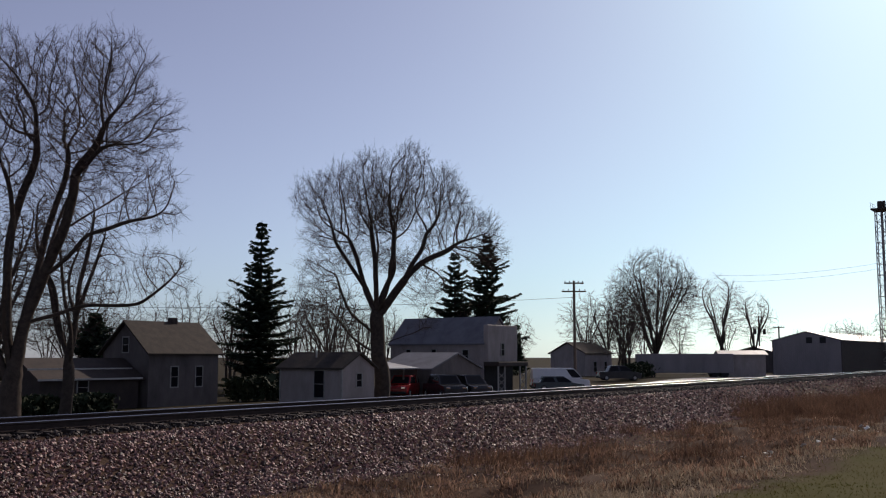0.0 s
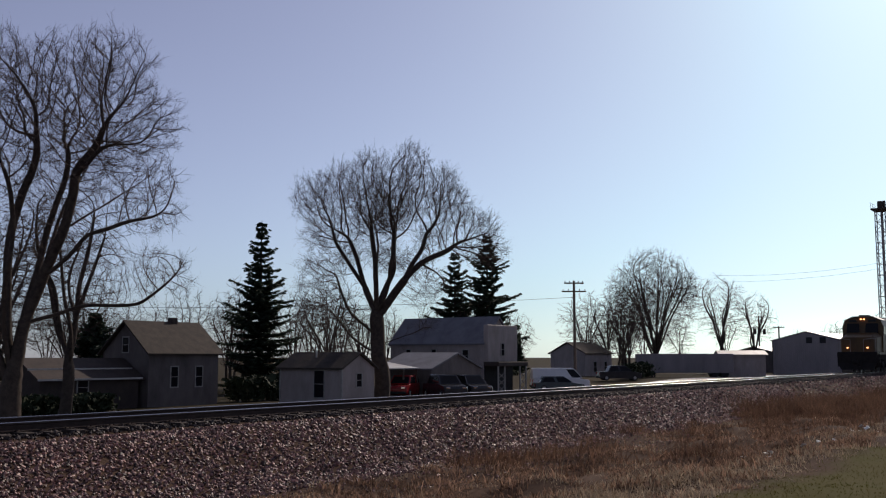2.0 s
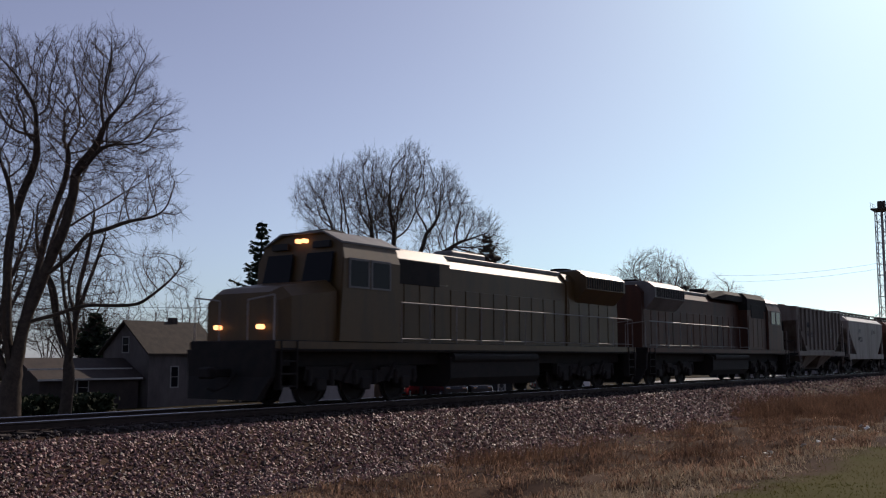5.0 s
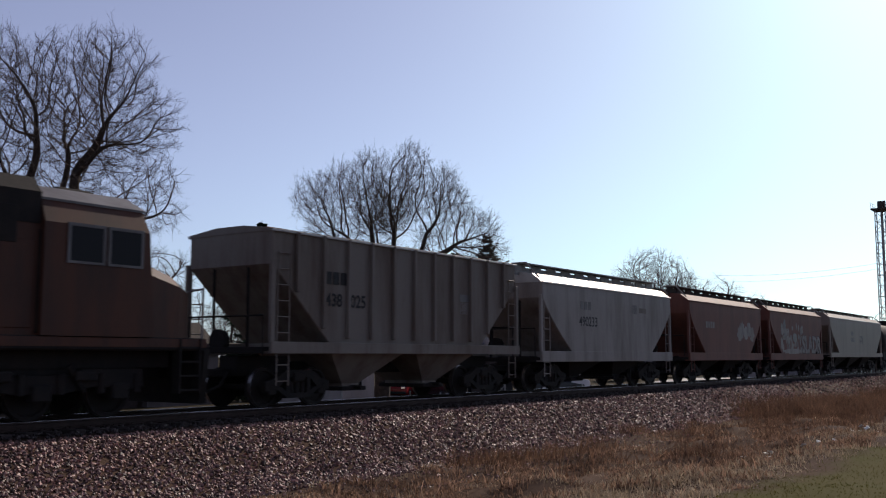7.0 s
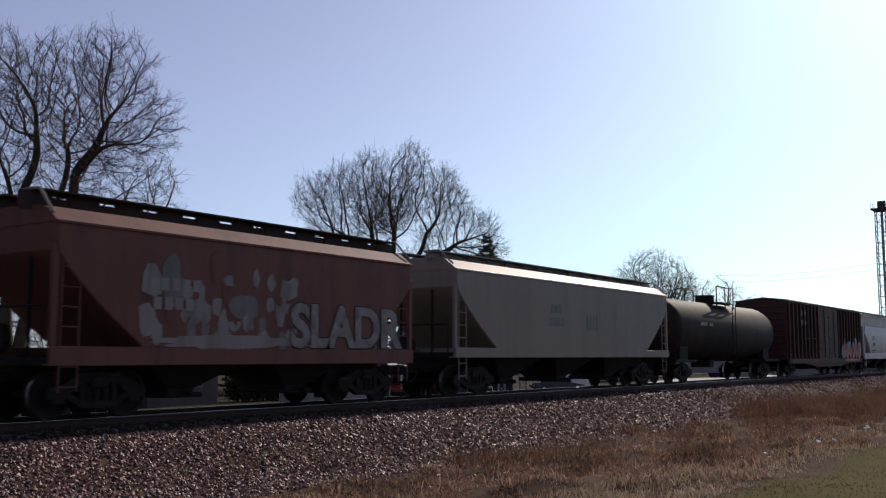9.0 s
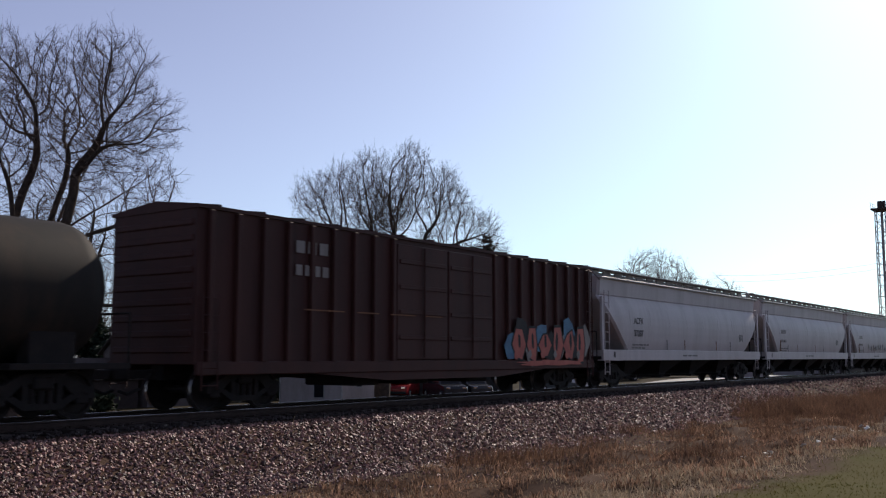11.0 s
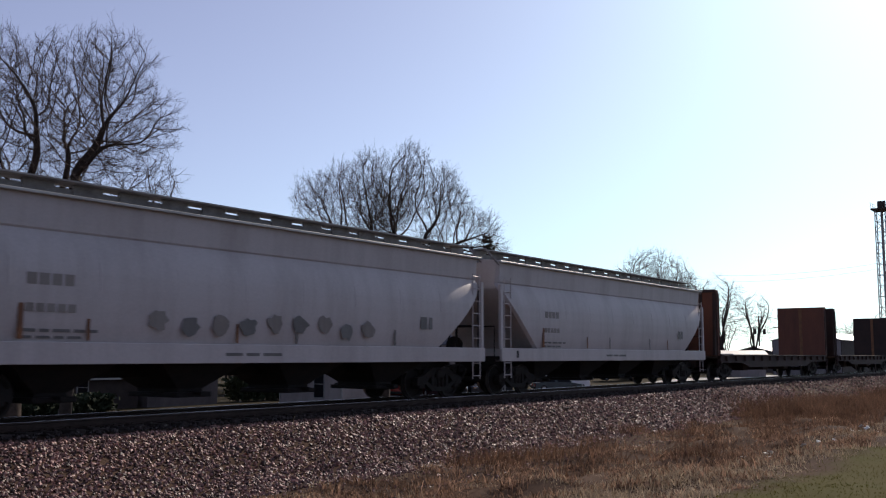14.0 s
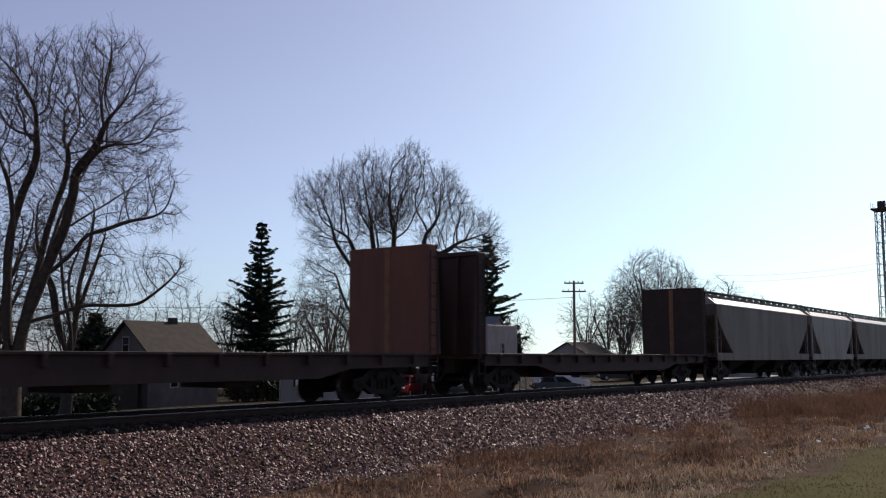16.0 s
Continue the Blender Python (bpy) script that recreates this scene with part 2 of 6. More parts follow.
def build_track():
    """Rails on tie plates, wooden ties and crushed-stone ballast."""
    prof = [(-0.068, -0.172), (0.068, -0.172), (0.068, -0.155), (0.012, -0.135), (0.012, -0.05), (0.036, -0.04), (0.036, -0.006),
            (-0.036, -0.006), (-0.036, -0.04), (-0.012, -0.05), (-0.012, -0.135), (-0.068, -0.155)]
    track = thing("railway_track", "single railway track of steel rails on wooden ties", "railway track", kind="structure")
    for y in (-0.755, 0.755):
        bm = bmesh.new()
        prism(bm, [(y + a, b) for a, b in prof], -320, 520)
        r = part("rail", bm, M["rail"], track, "rusty steel rail with a polished head")
        bm = bmesh.new()
        crown = [(0.037 * k, -0.012) for k in (-1, 1)]
        crown += [(0.022 + 0.0145 * math.cos(radians(q)), -0.011 + 0.0145 * math.sin(radians(q))) for q in (10, 28, 46, 64, 82)]
        crown += [(-c0, c1) for c0, c1 in reversed(crown[2:])]
        prism(bm, [(y + c0, c1) for c0, c1 in crown], -320, 520)
        part("rail_head", bm, M["railhead"], r, "polished running surface", smooth=True)
    bm = bmesh.new()
    box(bm, -0.115, 0.115, -1.3, 1.3, -0.36, -0.178, 0.012)
    tie = link_mesh("tie", bm, M["tie"])
    bm = bmesh.new()
    box(bm, -0.09, 0.09, -0.95, -0.57, -0.178, -0.16, 0.004)
    box(bm, -0.09, 0.09, 0.57, 0.95, -0.178, -0.16, 0.004)
    for y in (-0.87, -0.64, 0.64, 0.87):
        box(bm, -0.06, -0.035, y - 0.015, y + 0.015, -0.17, -0.135)
        box(bm, 0.035, 0.06, y - 0.015, y + 0.015, -0.17, -0.135)
    plate = link_mesh("tie_plate", bm, M["rail"])
    rnd = random.Random(4)
    x = -20.0
    ties = []
    while x < 125:
        ties.append(x)
        x += 0.5
    for x in ties:
        t = piece("tie", tie, track, (x, rnd.uniform(-0.04, 0.04), rnd.uniform(-0.008, 0.006)), (0, 0, rnd.uniform(-0.015, 0.015)))
        piece("tie_plate", plate, t)
    V, Q = [], []
    for x in [-320 + 0.5 * i for i in range(600)] + [125 + 0.5 * i for i in range(790)]:
        c = len(V)
        V.extend([(x + sx * 0.115, sy * 1.3, z) for z in (-0.36, -0.178) for sx, sy in ((-1, -1), (1, -1), (1, 1), (-1, 1))])
        Q.extend([(c + a, c + b, c + d, c + e) for a, b, d, e in ((4, 5, 6, 7), (0, 1, 5, 4), (1, 2, 6, 5), (2, 3, 7, 6), (3, 0, 4, 7))])
    far = new("ties", mesh_from("ties", V, Q, M["tie"]))
    far.parent = track
    tagged(far, "more wooden ties further along", kind="stuff")


def stones(name, xr, yr, count, size, seed, material, label, category, lift=0.0, decay=0.0):
    """Loose stones lying on the land, each a small uneven lump."""
    rs = np.random.RandomState(seed)
    u = rs.rand(count)
    x = xr[0] + (xr[1] - xr[0]) * (u ** (1 + decay))
    y = rs.uniform(yr[0], yr[1], count)
    base = np.array([(1, 0, 0), (-1, 0, 0), (0, 1, 0), (0, -1, 0), (0, 0, 1), (0, 0, -1)], float)
    base = np.vstack([base, np.array([(.6, .6, .6), (-.6, -.6, .6)])])
    tri = [(6, 0, 2), (6, 2, 4), (6, 4, 0), (7, 1, 3), (7, 3, 4), (7, 4, 1), (0, 4, 3), (1, 4, 2), (0, 3, 5), (3, 1, 5), (1, 2, 5), (2, 0, 5)]
    s = size * rs.uniform(0.5, 1.35, count) * (1 + 0.012 * np.maximum(x - 10, 0))
    shp = base[None] * rs.uniform(0.6, 1.1, (count, 8, 1)) * s[:, None, None] * rs.uniform(0.6, 1.0, (count, 1, 3))
    a, b = rs.uniform(0, 6.28, count), rs.uniform(-0.7, 0.7, count)
    ca, sa, cb, sb = np.cos(a), np.sin(a), np.cos(b), np.sin(b)
    px, py, pz = shp[..., 0], shp[..., 1], shp[..., 2]
    py, pz = py * cb[:, None] - pz * sb[:, None], py * sb[:, None] + pz * cb[:, None]
    px, py = px * ca[:, None] - py * sa[:, None], px * sa[:, None] + py * ca[:, None]
    z = land(x, y) + s * rs.uniform(-0.15, 0.5, count) + lift
    verts = np.stack([px + x[:, None], py + y[:, None], pz + z[:, None]], -1).reshape(-1, 3)
    faces = (np.array(tri)[None] + (np.arange(count) * 8)[:, None, None]).reshape(-1, 3)
    ob = new(name, mesh_from(name, verts.tolist(), faces.tolist(), material))
    return tagged(ob, label, category, kind="stuff")


def blades(name, x, y, height, width, seed, material, label, category, lean=0.5, z=None):
    """Grass blades: bent tapering strips rooted on the land."""
    rs = np.random.RandomState(seed)
    k = len(x)
    z = land(x, y) - 0.01 if z is None else z
    h = height * rs.uniform(0.45, 1.3, k)
    a = rs.uniform(0, 6.283, k)
    ln = lean * rs.uniform(0.1, 1.6, k) * h
    w = width * rs.uniform(0.6, 1.4, k)
    b = rs.uniform(0, 6.283, k)
    dx, dy = np.cos(a) * ln, np.sin(a) * ln
    wx, wy = np.cos(b) * w, np.sin(b) * w
    drop = np.sqrt(np.maximum(0.1, 1 - (ln / h) ** 2 * 0.5))
    P = np.stack([np.stack([x - wx, y - wy, z], -1), np.stack([x + wx, y + wy, z], -1),
                  np.stack([x + dx * .35 + wx * .8, y + dy * .35 + wy * .8, z + h * .6 * drop], -1),
                  np.stack([x + dx * .35 - wx * .8, y + dy * .35 - wy * .8, z + h * .6 * drop], -1),
                  np.stack([x + dx, y + dy, z + h * drop], -1)], 1).reshape(-1, 3)
    i = np.arange(k) * 5
    q = np.stack([i, i + 1, i + 2, i + 3], -1).tolist()
    t = np.stack([i + 3, i + 2, i + 4], -1).tolist()
    ob = new(name, mesh_from(name, P.tolist(), q + t, material))
    return tagged(ob, label, category, kind="stuff")


def tufts(rs, count, xr, yr, spread, clumps):
    """Places in uneven clumps, with each clump's own height."""
    cx = xr[0] + (xr[1] - xr[0]) * rs.rand(clumps) ** 1.5
    cy = rs.uniform(yr[0], yr[1], clumps)
    ch = rs.uniform(0.45, 1.7, clumps)
    k = rs.randint(0, clumps, count)
    return cx[k] + rs.normal(0, spread, count), cy[k] + rs.normal(0, spread, count), ch[k]


def build_ground_cover():
    stones("ballast_stones", (5, 52), (-5.6, -1.95), 47000, 0.044, 1, M["stone"], "crushed pinkish grey ballast stones on the track bank", "ballast", decay=0.8)
    stones("ballast_stones", (52, 190), (-4.6, -1.95), 8500, 0.05, 2, M["stone"], "crushed grey ballast stones further along the track", "ballast")
    stones("ballast_stones", (2, 90), (-2.0, 2.6), 19000, 0.045, 3, M["stained_shaded"], "crushed ballast stones along the rails, darkened for oil and shade", "ballast", lift=0.05, decay=0.6)
    stones("ballast_stones", (4, 30), (-7.4, -5.2), 2600, 0.034, 5, M["stone"], "scattered stones at the foot of the bank", "ballast", decay=0.6)
    rs = np.random.RandomState(7)
    x, y, tall = tufts(rs, 105000, (5, 62), (-13.4, -4.8), 0.14, 1900)
    edge = -4.9 - 1.3 * np.clip((22 - x) / 12, 0, 1) + 0.45 * np.sin(x * 1.1) + 0.35 * np.sin(x * 2.7)
    keep = (y < edge) & (y > -13.6 + 0.35 * np.sin(x * 1.7))
    blades("dry_grass", x[keep], y[keep], 0.11 * tall[keep], 0.010, 8, M["dry"], "matted dry brown grass in the ditch", "grass", lean=1.2)
    x, y, tall = tufts(rs, 15000, (7, 30), (-13.5, -11.4), 0.2, 170)
    blades("pale_grass", x, y, 0.09 * tall, 0.007, 9, M["pale"], "bleached straw-coloured grass at the lawn's edge", "grass", lean=1.2)
    x, y, tall = tufts(rs, 9000, (11.5, 16.5), (-12.7, -10.6), 0.2, 75)
    blades("pale_grass", x, y, 0.1 * tall, 0.006, 29, M["pale"], "patch of bleached straw beside the lawn", "grass", lean=1.2)
    x, y, tall = tufts(rs, 5000, (12, 46), (-10.5, -5.6), 0.18, 110)
    blades("pale_grass", x, y, 0.09 * tall, 0.007, 19, M["pale"], "bleached dry tufts in the ditch", "grass", lean=1.2)
    x, y, tall = tufts(rs, 15000, (18, 95), (-11.0, -5.2), 0.4, 150)
    x2, y2, tall2 = tufts(rs, 34000, (37, 64), (-9.0, -5.2), 0.8, 34)
    x, y, tall = np.concatenate([x, x2]), np.concatenate([y, y2]), np.concatenate([tall, 1.75 * tall2])
    blades("weeds", x, y, 0.26 * tall, 0.009, 10, M["weed"], "tall rusty brown dead weeds beside the bank", "weeds", lean=0.8)
    x = 5 + rs.rand(70000) ** 1.6 * 45
    y = rs.uniform(-18.0, -13.3, 70000) + 0.25 * np.sin(x * 1.3)
    blades("lawn_grass", x, y, 0.035, 0.006, 11, M["blade"], "short yellow-green mown lawn grass", "grass", lean=1.2)
    x, y = rs.uniform(3, 60, 120), rs.uniform(-10, -2.5, 120)
    blades("grass_stalks", x, y, 0.4, 0.003, 12, M["pale"], "single pale dry stalks", "grass", lean=0.7)
    rnd = random.Random(3)
    for i in range(14):
        px, py = rnd.uniform(17, 28), rnd.uniform(-12.8, -11.2)
        bm = bmesh.new()
        s = rnd.uniform(0.03, 0.07)
        bmesh.ops.create_grid(bm, x_segments=3, y_segments=3, size=s)
        for v in bm.verts:
            v.co.z += rnd.uniform(-0.3, 0.5) * s
        r = bmesh.ops.solidify(bm, geom=bm.faces[:], thickness=0.004)
        ob = part("paper_scrap", bm, M["litter"])
        ob.location = (px, py, float(land(px, py)) + 0.06)
        ob.rotation_euler = (rnd.uniform(-0.6, 0.6), rnd.uniform(-0.6, 0.6), rnd.uniform(0, 6))
        tagged(ob, "crumpled white paper scrap in dry grass", "litter", "litter in the ditch")


build_ground()


# ---- trees ----
def spread_nodes(rs, limbs, lobes, step, reach, kill, lift):
    """Grows boughs from the given main limbs towards scattered points of the crown's lobes; returns places and parents."""
    P, par = [], []
    for limb in limbs:
        q = np.array(limb[0], float)
        if P:
            arr = np.array(P)
            last = int(np.argmin(((arr - q) ** 2).sum(1)))
            q = arr[last]
        else:
            P.append(q)
            par.append(-1)
            last = 0
        for goal in limb[1:]:
            goal = np.array(goal, float)
            n = max(1, int(round(np.linalg.norm(goal - q) / step)))
            start = q
            bow = rs.normal(0, 0.05 * np.linalg.norm(goal - start), 3) * (1, 1, 0.4)
            for k in range(1, n + 1):
                t = k / n
                q = start + (goal - start) * t + bow * 4 * t * (1 - t) + rs.normal(0, 0.04 * step, 3)
                P.append(q)
                par.append(last)
                last = len(P) - 1
    pts = []
    for cu, cw, cz, ru, rw, rz, n in lobes:
        v = rs.normal(0, 1, (n, 3))
        v /= np.linalg.norm(v, axis=1)[:, None]
        pts.append(v * (rs.rand(n) ** 0.42)[:, None] * (ru, rw, rz) + (cu, cw, cz))
    A = np.concatenate(pts)
    nodes = np.array(P)
    d2 = ((A[:, None] - nodes[None]) ** 2).sum(2)
    near = d2.argmin(1)
    dist = np.sqrt(d2.min(1))
    forks = collections.Counter(par)
    head = {}
    for _ in range(160):
        live = dist < reach
        if not live.any():
            break
        push = {}
        for a in np.nonzero(live)[0]:
            push.setdefault(int(near[a]), []).append(a)
        fresh, first = [], len(P)
        for k, idx in push.items():
            if forks[k] >= 4:
                continue
            v = A[idx] - P[k]
            v = (v / (np.linalg.norm(v, axis=1)[:, None] + 1e-6)).mean(0)
            if par[k] >= 0:
                e = P[k] - P[par[k]]
                v = v + 0.22 * e / (np.linalg.norm(e) + 1e-6)
            v = v + (0, 0, lift) + rs.normal(0, 0.24, 3)
            v /= np.linalg.norm(v) + 1e-6
            if any(float(v @ h) > 0.93 for h in head.get(k, ())):
                forks[k] += 1
                continue
            head.setdefault(k, []).append(v)
            P.append(P[k] + v * step)
            par.append(k)
            forks[k] += 1
            fresh.append(P[-1])
        if not fresh:
            break
        F = np.array(fresh)
        d2 = ((A[:, None] - F[None]) ** 2).sum(2)
        better = np.sqrt(d2.min(1))
        win = better < dist
        near = np.where(win, d2.argmin(1) + first, near)
        dist = np.minimum(dist, better)
        keep = dist > kill
        A, near, dist = A[keep], near[keep], dist[keep]
        if not len(A):
            break
    return np.array(P), par


def twig_mesh(rs, base, axis, length, r, tiers):
    """Fine twigs as thin bent three-sided spikes; each tier grows from the middle of the last."""
    V, T, count = [], [], 0
    for tier in range(tiers):
        k = len(base)
        d = axis + rs.normal(0, 0.5, (k, 3)) + (0, 0, 0.15)
        d /= np.linalg.norm(d, axis=1)[:, None]
        ln = length * rs.uniform(0.45, 1.25, k) * (0.62 ** tier)
        mid = base + d * (ln * 0.5)[:, None]
        bend = d + rs.normal(0, 0.22, (k, 3)) + (0, 0, 0.08)
        bend /= np.linalg.norm(bend, axis=1)[:, None]
        tip = mid + bend * (ln * 0.5)[:, None]
        s1 = np.cross(d, (0.31, 0.52, 0.79))
        s1 /= np.linalg.norm(s1, axis=1)[:, None]
        s2 = np.cross(d, s1)
        ring = [s1, -0.5 * s1 + 0.87 * s2, -0.5 * s1 - 0.87 * s2]
        rr = r * (0.85 ** tier)
        if tier == tiers - 1:
            V.append(np.stack([base + q * rr for q in ring] + [tip], 1).reshape(-1, 3))
            T.append((np.array([(0, 1, 3), (1, 2, 3), (2, 0, 3)])[None] + count + np.arange(k)[:, None, None] * 4).reshape(-1, 3))
            break
        block = np.stack([base + q * rr for q in ring] + [mid + q * rr * 0.8 for q in ring] + [tip], 1)
        V.append(block.reshape(-1, 3))
        o = count + np.arange(k)[:, None, None] * 7
        T.append((np.array([(0, 1, 4), (0, 4, 3), (1, 2, 5), (1, 5, 4), (2, 0, 3), (2, 3, 5), (3, 4, 6), (4, 5, 6), (5, 3, 6)])[None] + o).reshape(-1, 3))
        count += k * 7
        base = np.concatenate([mid, base + d * (ln * 0.8)[:, None]])
        axis = np.concatenate([d, bend])
    return np.concatenate(V), np.concatenate(T)


def crown_tree(label, loc, seed, limbs, lobes, trunk_r, step=0.42, reach=2.6, kill=0.62, rmin=0.012, twigs=2, twig_len=0.75, twig_r=0.0055,
               tiers=2, lift=0.10, group="trees", flare=1.35):
    """Bare tree: main limbs, boughs that fill its lobes, and fine twigs. Limbs and lobes are (across, away, up) from its foot."""
    rs = np.random.RandomState(seed)
    P, par = spread_nodes(rs, limbs, lobes, step, reach, kill, lift)
    n = len(P)
    kids = [[] for _ in range(n)]
    for i, p in enumerate(par):
        if p >= 0:
            kids[p].append(i)
    ends = sum(1 for k in kids if not k)
    power = math.log(max(ends, 2)) / math.log(trunk_r / rmin)
    load = np.zeros(n)
    for i in range(n - 1, -1, -1):
        load[i] = max(load[i], 1.0)
        if par[i] >= 0:
            load[par[i]] += load[i]
    R = rmin * load ** (1 / power)
    main = [max(k, key=lambda c: load[c]) if k else -1 for k in kids]
    for _ in range(2):
        S = P.copy()
        for i in range(n):
            if par[i] >= 0 and main[i] >= 0:
                S[i] = 0.5 * P[i] + 0.25 * (P[par[i]] + P[main[i]])
        P = S
    ux, uy = math.cos(radians(-54.8)), math.sin(radians(-54.8))
    P = np.stack([P[:, 0] * ux - P[:, 1] * uy, P[:, 0] * uy + P[:, 1] * ux, P[:, 2]], -1)
    sets = {True: ([], []), False: ([], [])}
    starts = [0] + [c for i in range(n) for c in kids[i] if c != main[i]]
    for c in starts:
        chain = [par[c]] if par[c] >= 0 else []
        k = c
        while k >= 0:
            chain.append(k)
            k = main[k]
        if len(chain) < 2:
            continue
        thick = R[c] > 0.07
        V, Fc = sets[thick]
        sides = 9 if R[c] > 0.16 else (5 if R[c] > 0.05 else 3)
        at = len(V)
        for q, k in enumerate(chain):
            d = P[chain[min(q + 1, len(chain) - 1)]] - P[chain[max(q - 1, 0)]]
            d = Vector(d).normalized()
            side = d.cross(Vector((0.31, 0.52, 0.79))).normalized()
            up = d.cross(side)
            r = min(R[k], R[c]) if q == 0 and par[c] >= 0 else R[k]
            if q == len(chain) - 1:
                r *= 0.5
            if c == 0:
                r *= 1 + (flare - 1) * math.exp(-q * step / 0.7)
            o = Vector(P[k])
            V.extend([tuple(o + (side * math.cos(6.28318 * m / sides) + up * math.sin(6.28318 * m / sides)) * r) for m in range(sides)])
        for q in range(len(chain) - 1):
            for m in range(sides):
                a, b = at + q * sides + m, at + q * sides + (m + 1) % sides
                Fc.append((a, b, b + sides, a + sides))
    thin = np.array([i for i in range(1, n) if R[i] < rmin * 4.5])
    pick = np.repeat(thin, twigs)
    along = P[pick] - P[[par[i] for i in pick]]
    base = P[pick] - along * rs.rand(len(pick))[:, None]
    axis = along / (np.linalg.norm(along, axis=1)[:, None] + 1e-6)
    tv, tf = twig_mesh(rs, base, axis, twig_len, twig_r, tiers)
    ob = thing("bare_tree", label, "tree", loc, group=group)
    for nm, (V, Fc), m, lab in (("trunk", sets[True], M["bark"], "dark bark trunk and limbs"), ("branchwork", sets[False], M["twig"], "bare branches"),
                                ("crown", (tv.tolist(), tf.tolist()), M["twig"], "mass of fine bare twigs")):
        o = new(nm, mesh_from(nm, V, Fc, m, nm != "crown"))
        o.parent = ob
        tagged(o, lab, kind="" if nm == "trunk" else "stuff")
    return ob


def centre_tree():
    """Broad old tree: stout bole, ascending limbs, a domed crown with a lower lobe to one side."""
    limbs = [[(0, 0, -0.2), (-0.15, 0, 3.5), (-0.25, 0, 6.4)],
             [(-0.25, 0, 6.2), (-1.5, 0.5, 9.6), (-2.4, 0.8, 12.0)],
             [(-1.0, 0.2, 8.4), (-3.0, -0.8, 11.2)],
             [(-0.25, 0, 6.4), (-0.3, -0.6, 10.0), (-0.6, -0.8, 12.4)],
             [(-0.2, 0, 6.3), (1.0, 0.9, 9.6), (1.0, 1.6, 12.4)],
             [(-0.1, 0, 6.0), (1.8, -0.4, 8.8), (3.0, -0.8, 10.8), (3.3, -1.0, 12.0)],
             [(1.8, -0.4, 8.8), (3.6, 0.4, 10.5), (5.4, 0.6, 11.4)],
             [(-0.2, 0, 6.4), (-0.6, 2.2, 9.6), (-0.4, 2.8, 11.2)],
             [(-0.2, 0, 6.2), (0.8, -2.4, 9.6), (1.2, -3.0, 11.2)],
             [(-0.2, 0, 4.6), (-2.0, -0.3, 6.2), (-3.2, -0.5, 9.6)],
             [(-0.15, 0, 3.6), (-2.2, 0.6, 4.8), (-3.6, 0.8, 6.6)],
             [(-0.1, 0, 4.0), (1.2, -0.3, 4.6), (2.6, -0.5, 5.0)],
             [(3.0, 0, 10.2), (4.2, -0.6, 9.4), (4.8, -0.8, 8.4)]]
    lobes = [(-4.6, -0.6, 14.6, 1.8, 2.2, 1.9, 520), (-4.3, 0.8, 12.4, 1.6, 2.0, 1.4, 300), (-2.8, 0.6, 16.0, 1.7, 2.2, 1.7, 480), (-1.9, -1.4, 13.4, 1.7, 2.0, 1.8, 330),
             (-0.6, 0.4, 16.6, 1.6, 2.2, 1.8, 460), (-0.3, 3.4, 14.0, 2.2, 2.0, 2.4, 420), (0.8, -3.6, 13.8, 2.2, 2.0, 2.4, 420), (0.6, 0, 13.6, 1.7, 2.0, 1.6, 280),
             (2.2, 0.6, 17.1, 1.5, 2.0, 2.0, 520), (2.6, -0.6, 14.4, 1.6, 2.0, 1.6, 320), (4.4, 0.2, 15.6, 1.6, 2.2, 1.7, 500), (5.4, -0.8, 13.8, 1.6, 2.2, 1.5, 420),
             (4.0, 1.2, 12.2, 1.7, 1.8, 1.2, 260), (-2.2, 0.4, 10.8, 1.7, 2.0, 1.5, 230), (0.4, 0.4, 10.4, 1.6, 2.4, 1.4, 200), (2.6, -0.2, 10.0, 1.5, 2.0, 1.2, 160), (7.3, 0.2, 12.4, 1.5, 1.9, 1.5, 420), (7.9, 0.2, 10.9, 1.4, 1.8, 1.4, 340), (6.2, 0.4, 11.2, 1.2, 1.6, 1.1, 160),
             (-4.4, 0.4, 9.2, 1.8, 2.0, 1.9, 240), (-4.6, 0, 6.8, 1.6, 1.8, 1.7, 170), (3.4, -0.3, 8.2, 1.9, 1.8, 1.8, 150), (3.2, -0.5, 5.5, 0.9, 0.9, 0.7, 30)]
    return crown_tree("large bare spreading tree with dark trunk beside a garage", (55.2, 26.6, FAR_Z), 11, limbs, lobes, 0.55, step=0.34, reach=2.2, kill=0.36, rmin=0.011,
                      twigs=2, twig_len=0.8, twig_r=0.007, tiers=3)


